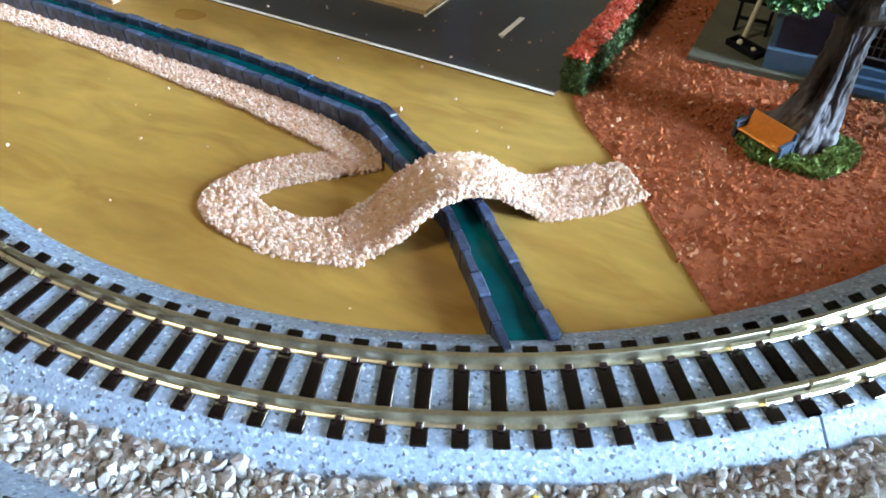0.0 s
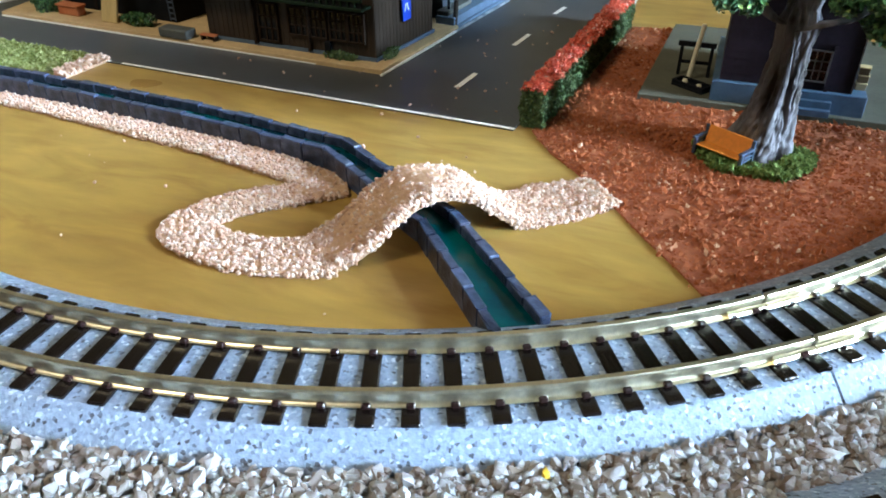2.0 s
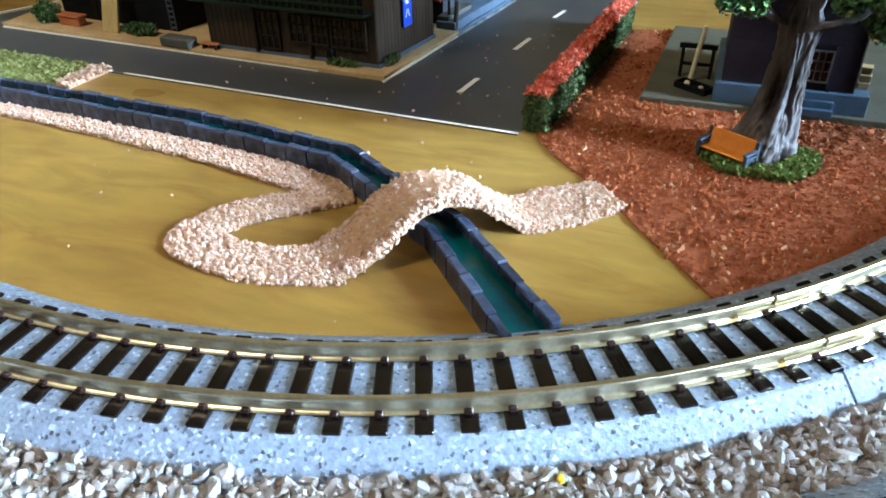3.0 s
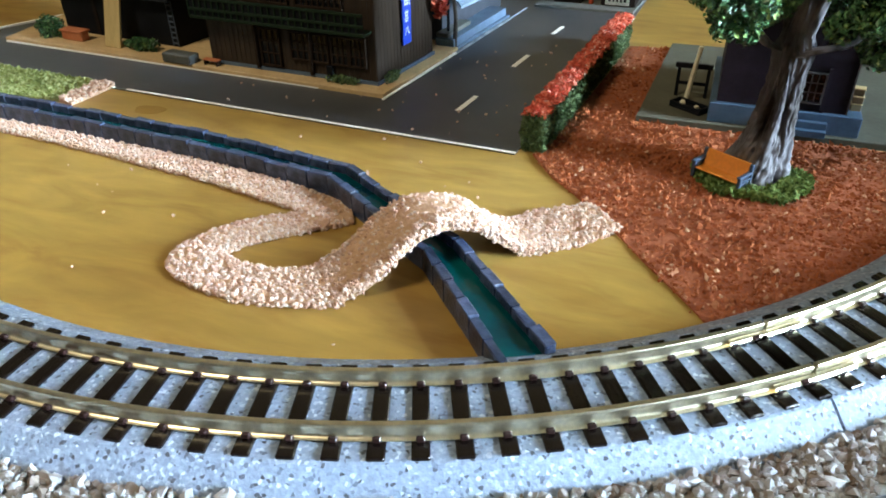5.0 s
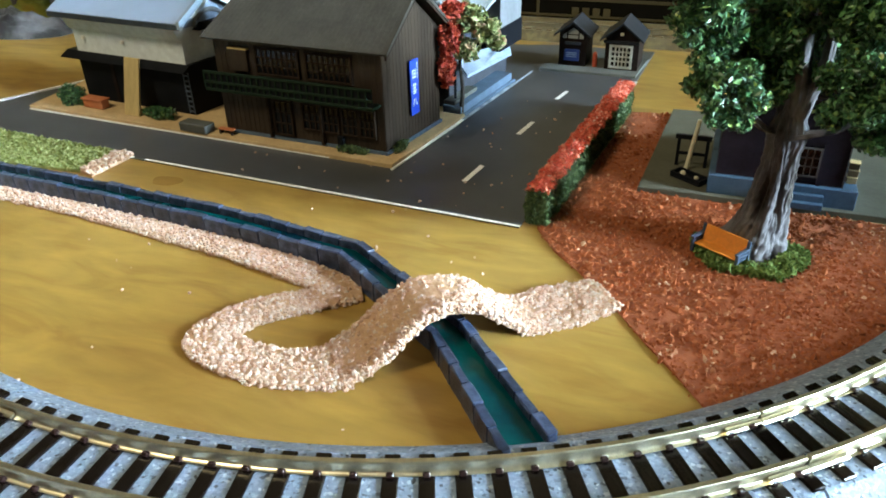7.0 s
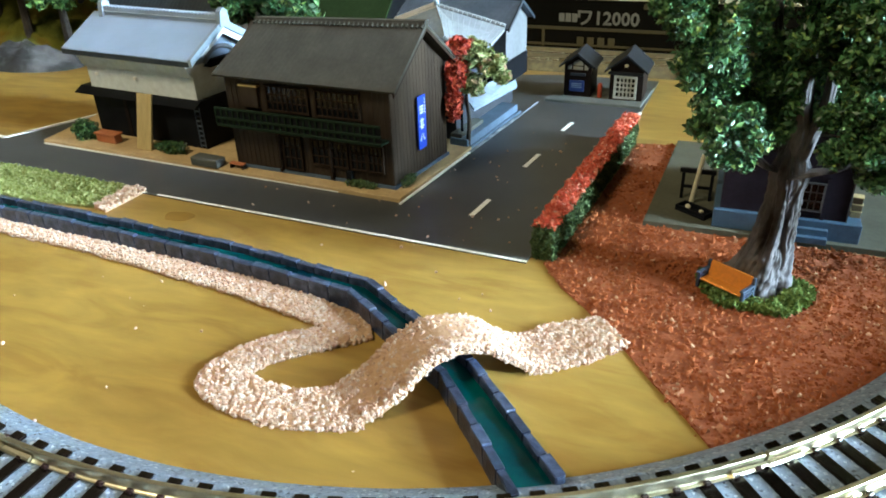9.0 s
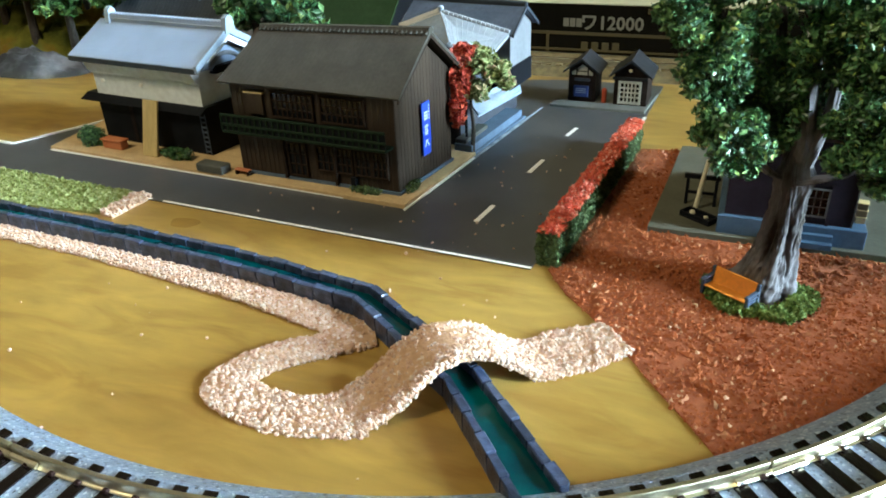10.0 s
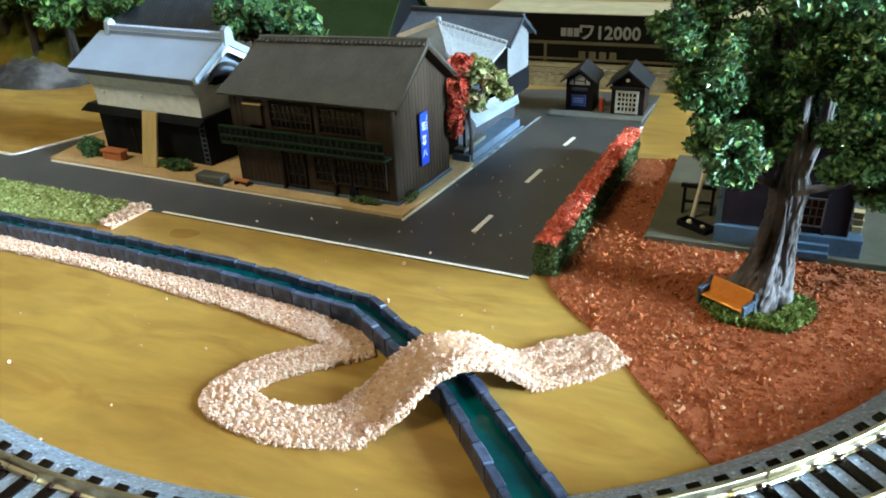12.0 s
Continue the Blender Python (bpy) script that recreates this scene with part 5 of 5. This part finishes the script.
h2 = hut(-3.6, 120.0, 11.6, 13, 11.2, 15.7, "black timber hut with a white lattice window")
part("fascia", box(-0.6, -0.9, 9.2, 11.6, 0, 10.2, 0.1), M["hutroof"], h2)
lattice(h2, "window", 2.4, 1.4, 8.8, 8.0, -0.3, 5, 4, 0.55, M["dimcream"], M["pane"])
part("lantern", box(4.9, -0.9, 12.0, 6.1, 0.0, 13.0, 0.2), M["cream"], h2)
hutpost = thing("red_post_box", "small red post box between the huts", "post box", -7.2, 121.5, 1.3)
part("post_body", tube([(0, 0, 0), (0, 0, 4.6), (0, 0, 5.2)], [0.85, 0.85, 0.4], 12), M["redleaf"], hutpost)

# station at the planting bed
stn_base = link_mesh("pavement_station", slab([(22.3, 25.2), (89, 26.2), (89, 86), (24.4, 84)], 0.0, 1.5, 0.12), M["olivelot"])
tagged(stn_base, "pale grey card plinth under the wooden building", "pavement", kind="structure")
stn = thing("clapboard_building", "purple-brown clapboard building on a blue-grey base", "building", 38.0, 27.0, 1.5, 0.6)
part("foundation", box(0, 0, 0, 31.8, 34, 4.6, 0.15), M["stnbase"], stn, "blue-grey moulded foundation")
for k in range(2):
    part("step", box(13.0, -2.6 + 1.3 * k, 0, 25.0, 0.0, 1.5 + 1.5 * k, 0.1), M["stnbase"], stn)
part("wall", box(1.4, 1.6, 4.6, 28.6, 32, 27.0), M["purple"], stn)
for k in range(12):
    z = 4.7 + 1.7 * k
    part("clapboard", prism([(1.25, z), (1.6, z), (1.6, z + 1.65), (1.52, z + 1.65)], 1.4, 28.6), M["purple"], stn)
lattice(stn, "window", 18.6, 6.8, 22.6, 13.2, 1.2, 3, 3, 0.22, M["dullbar"], M["pane"])
part("window_post", box(17.4, 0.9, 4.6, 18.2, 1.4, 14.5), M["purple"], stn)
part("window_post", box(23.0, 0.9, 4.6, 23.7, 1.4, 14.5), M["purple"], stn)
part("roof", ribbed_roof(-1.5, 35, -2.0, 26.0, 17, 36.0, 1.6, 0.2, 0.8), M["slate"], stn)
part("roof", ribbed_roof(-1.5, 35, 36.0, 26.0, 17, 36.0, 1.6, 0.2, 0.8), M["slate"], stn)
part("corner_post", box(28.35, 1.15, 4.6, 28.6, 1.5, 26.0), M["dullbar"], stn)
pole = thing("leaning_pole", "pale wooden pole leaning upright behind a dark tray", "pole", 32.3, 39.2, 1.5)
part("pole_shaft", tube([(0, 0, 0), (0.7, -0.3, 6.5), (1.6, -0.8, 13.6)], [0.6, 0.55, 0.5]), M["cream"], pole)
tray = thing("dark_tray", "low black tray with cream sacks beside the wooden building", "tray", 33.6, 33.2, 1.5, -33)
bm = box(-4.4, -2.0, 0.0, 4.4, 2.0, 0.5, 0.1)
for a in ((-4.4, -2.0, 4.4, -1.5), (-4.4, 1.5, 4.4, 2.0), (-4.4, -1.5, -3.9, 1.5), (3.9, -1.5, 4.4, 1.5)):
    box(a[0], a[1], 0.5, a[2], a[3], 1.5, 0.1, bm)
part("tray_body", bm, M["dark"], tray)
sack = grains("sack", [(-2.0, -0.1, 1.0), (1.9, 0.2, 1.0)], 1.0, M["cream"], tray, 51, flat=0.6, jag=0.06)
rack = thing("black_rack", "low black timber rack standing beside the building", "rack", 33.2, 41.6, 1.5)
for x in (-3.6, 3.4):
    part("post", box(x - 0.4, -0.4, 0, x + 0.4, 0.4, 7.2, 0.08), M["dark"], rack)
part("rail", box(-4.6, -0.5, 7.2, 4.2, 0.5, 8.4, 0.1), M["dark"], rack)
part("rail", box(-3.6, -0.3, 3.0, 3.4, 0.3, 3.8, 0.1), M["dark"], rack)

for k in range(3):
    crate2 = thing("wooden_crate", "small tan wooden crate stacked beside the doorway", "crate", 68.4 + 0.1 * (k % 2), 32.6, 6.1 + 1.73 * k, 4 - 5 * k, group="stacked crates")
    part("crate_body", box(-1.05, -1.0, 0, 1.05, 1.0, 1.45, 0.08), M["dullwood"], crate2)
    part("crate_lid", box(-1.15, -1.1, 1.45, 1.15, 1.1, 1.71, 0.06), M["wood"], crate2)

# ---- distance: box, rear track, hill, trees, far roofs ----
carton = thing("model_box", "black printed model train carton standing at the back", "box", -74, 190, 0, 1.0)
part("carton_body", box(0, 0, 0, 150, 30, 22.4, 0.3), M["boxdark"], carton)
# lid added so the wall's cream begins right at the carton's edge
part("carton_lid", box(-0.2, -0.2, 22.4, 150.2, 30.2, 22.8), M["lid"], carton, "cream carton lid, added to match the wall behind")
part("print_band", box(0, -0.15, 9.0, 150, 0, 10.4), M["boxolive"], carton)
part("print_band", box(0, -0.15, 2.0, 150, 0, 3.0), M["boxolive"], carton)
part("print_divider", box(27, -0.18, 0.0, 28.2, 0, 9.0), M["boxolive"], carton)
lettering("ワ12000", 7.9, 55.9, 14.3, -0.2, carton, M["boxlight"])
for k in range(3):
    part("small_print", box(34.6 + 2.9 * k, -0.2, 12.6, 37.0 + 2.9 * k, 0, 16.2), M["boxlight"], carton)
part("small_print", box(71, -0.2, 19.0, 92, 0, 21.2), M["boxolive"], carton)
part("round_mark", tube([(18.5, -0.25, 16.5), (18.5, 0.05, 16.5)], [2.6, 2.6], 20), M["boxlight"], carton)
for k in range(4):
    part("maker_mark", box(43 + 4.6 * k, -0.2, 2.9, 46 + 4.6 * k, 0, 6.2, 0.05), M["boxolive"], carton)

rear = thing("rear_track", "straight railway track on pale ballast at the back", "railway track", -90, 165, 0, 1)
part("roadbed", prism([(-12, 0), (12, 0), (8.5, 3.6), (-8.5, 3.6)], -20, 200), M["dullballast"], rear)
for y in (-4.7, 4.7):
    part("rail", box(-20, y - 0.4, 4.0, 200, y + 0.4, 5.8), M["rail"], rear)
ty = None
for k in range(50):
    if ty is None:
        ty = part("sleeper", box(-1.3, -8, 3.4, 1.3, 8, 4.1, 0.1), M["dullwood"], rear)
        ob = ty
    else:
        ob = new("sleeper", ty.data)
        ob.parent = rear
    ob.matrix_basis = pose((-18 + 4.4 * k) * MM, 0, 0)


def mound(name, label, x, y, rx, ry, h, material, seed, category):
    bm = bmesh.new()
    n = 40
    g = [[None] * (n + 1) for _ in range(n + 1)]
    for i in range(n + 1):
        for j in range(n + 1):
            u, v = 2 * i / n - 1, 2 * j / n - 1
            r = math.hypot(u, v)
            k = noise.fractal(Vector((u * 2.2 + seed, v * 2.2, seed)), 0.8, 2.2, 6)
            z = max(0.0, (1 - r ** 2)) ** 0.6 * h * (0.8 + 0.5 * k)
            g[i][j] = bm.verts.new((x + u * rx, y + v * ry, max(-0.3, z - 0.3)))
    for i in range(n):
        for j in range(n):
            bm.faces.new((g[i][j], g[i + 1][j], g[i + 1][j + 1], g[i][j + 1]))
    ob = link_mesh(name, bm, M[material], True)
    return tagged(ob, label, category)


mound("rock_outcrop", "pale grey craggy rock outcrop at the hill foot", -268, 106, 33, 18, 10, "rock", 3, "rock")
mound("rock_outcrop", "small pale grey rock beside the storehouse", -214, 104, 15, 10, 5, "rock", 7, "rock")
mound("mossy_hill", "low mossy slope above the rocks", -272, 127, 56, 20, 17, "hill", 9, "hill")
mound("mossy_hill", "mossy brown and green hillside at the back", -300, 178, 110, 70, 34, "hill", 5, "hill")


def back_tree(x, y, z, h, r, seed, material="leaf"):
    t = thing("background_tree", "leafy green model tree on the hillside", "tree", x, y, z, group="trees at the back")
    part("trunk", tube(catmull([(0, 0, -1), (0.5, 0, h * 0.35), (0, 0.5, h * 0.8)], 3), [2.6 - 0.2 * k for k in range(7)]), M["darkbark"], t)
    g = np.random.default_rng(seed)
    pts = []
    for _ in range(26):
        c = clump(g, (0, 0, h * 0.86), (r, r, h * 0.24), 1, 0.4)[0]
        pts.append(clump(g, c, (r * 0.34, r * 0.34, r * 0.28), 70, 0.3))
    leaves("crown", np.concatenate(pts), 1.7, M[material], t, seed, kind="")
    return t


for k, (x, y, z, h, r) in enumerate(((-226, 124, 0, 44, 14), (-250, 114, 0, 42, 15), (-276, 116, 2, 42, 16), (-148, 113, 0, 38, 12), (-124, 111, 0, 34, 11), (-300, 122, 6, 44, 18), (-205, 160, 0, 56, 16), (-264, 140, 4, 48, 18))):
    back_tree(x, y, z, h, r, 100 + k, "leaf" if k in (3, 4) else "backleaf")

far = thing("large_dark_roof_house", "large house with a dark hipped roof behind the storehouse", "house", -230, 117, 0, -2)
part("wall", box(4, 4, 0, 66, 36, 26), M["brownwall"], far)
part("roof", ribbed_roof(0, 70, -2, 25, 20, 44, 2.0, 0.1, 1.0), M["slate"], far)
part("roof", ribbed_roof(0, 70, 42, 25, 20, 44, 2.0, 0.1, 1.0), M["slate"], far)
gb = thing("green_roof_building", "building with a plain green roof behind the houses", "building", -166, 146, 0, -2)
part("wall", gable_wall(60, 48, 17.5, 40), M["dark"], gb)
part("roof", ribbed_roof(-3, 63, -4, 15.5, 24, 42, 3.0, 0.01, 1.0), M["greenroof"], gb)
part("roof", ribbed_roof(-3, 63, 52, 15.5, 24, 42, 3.0, 0.01, 1.0), M["greenroof"], gb)
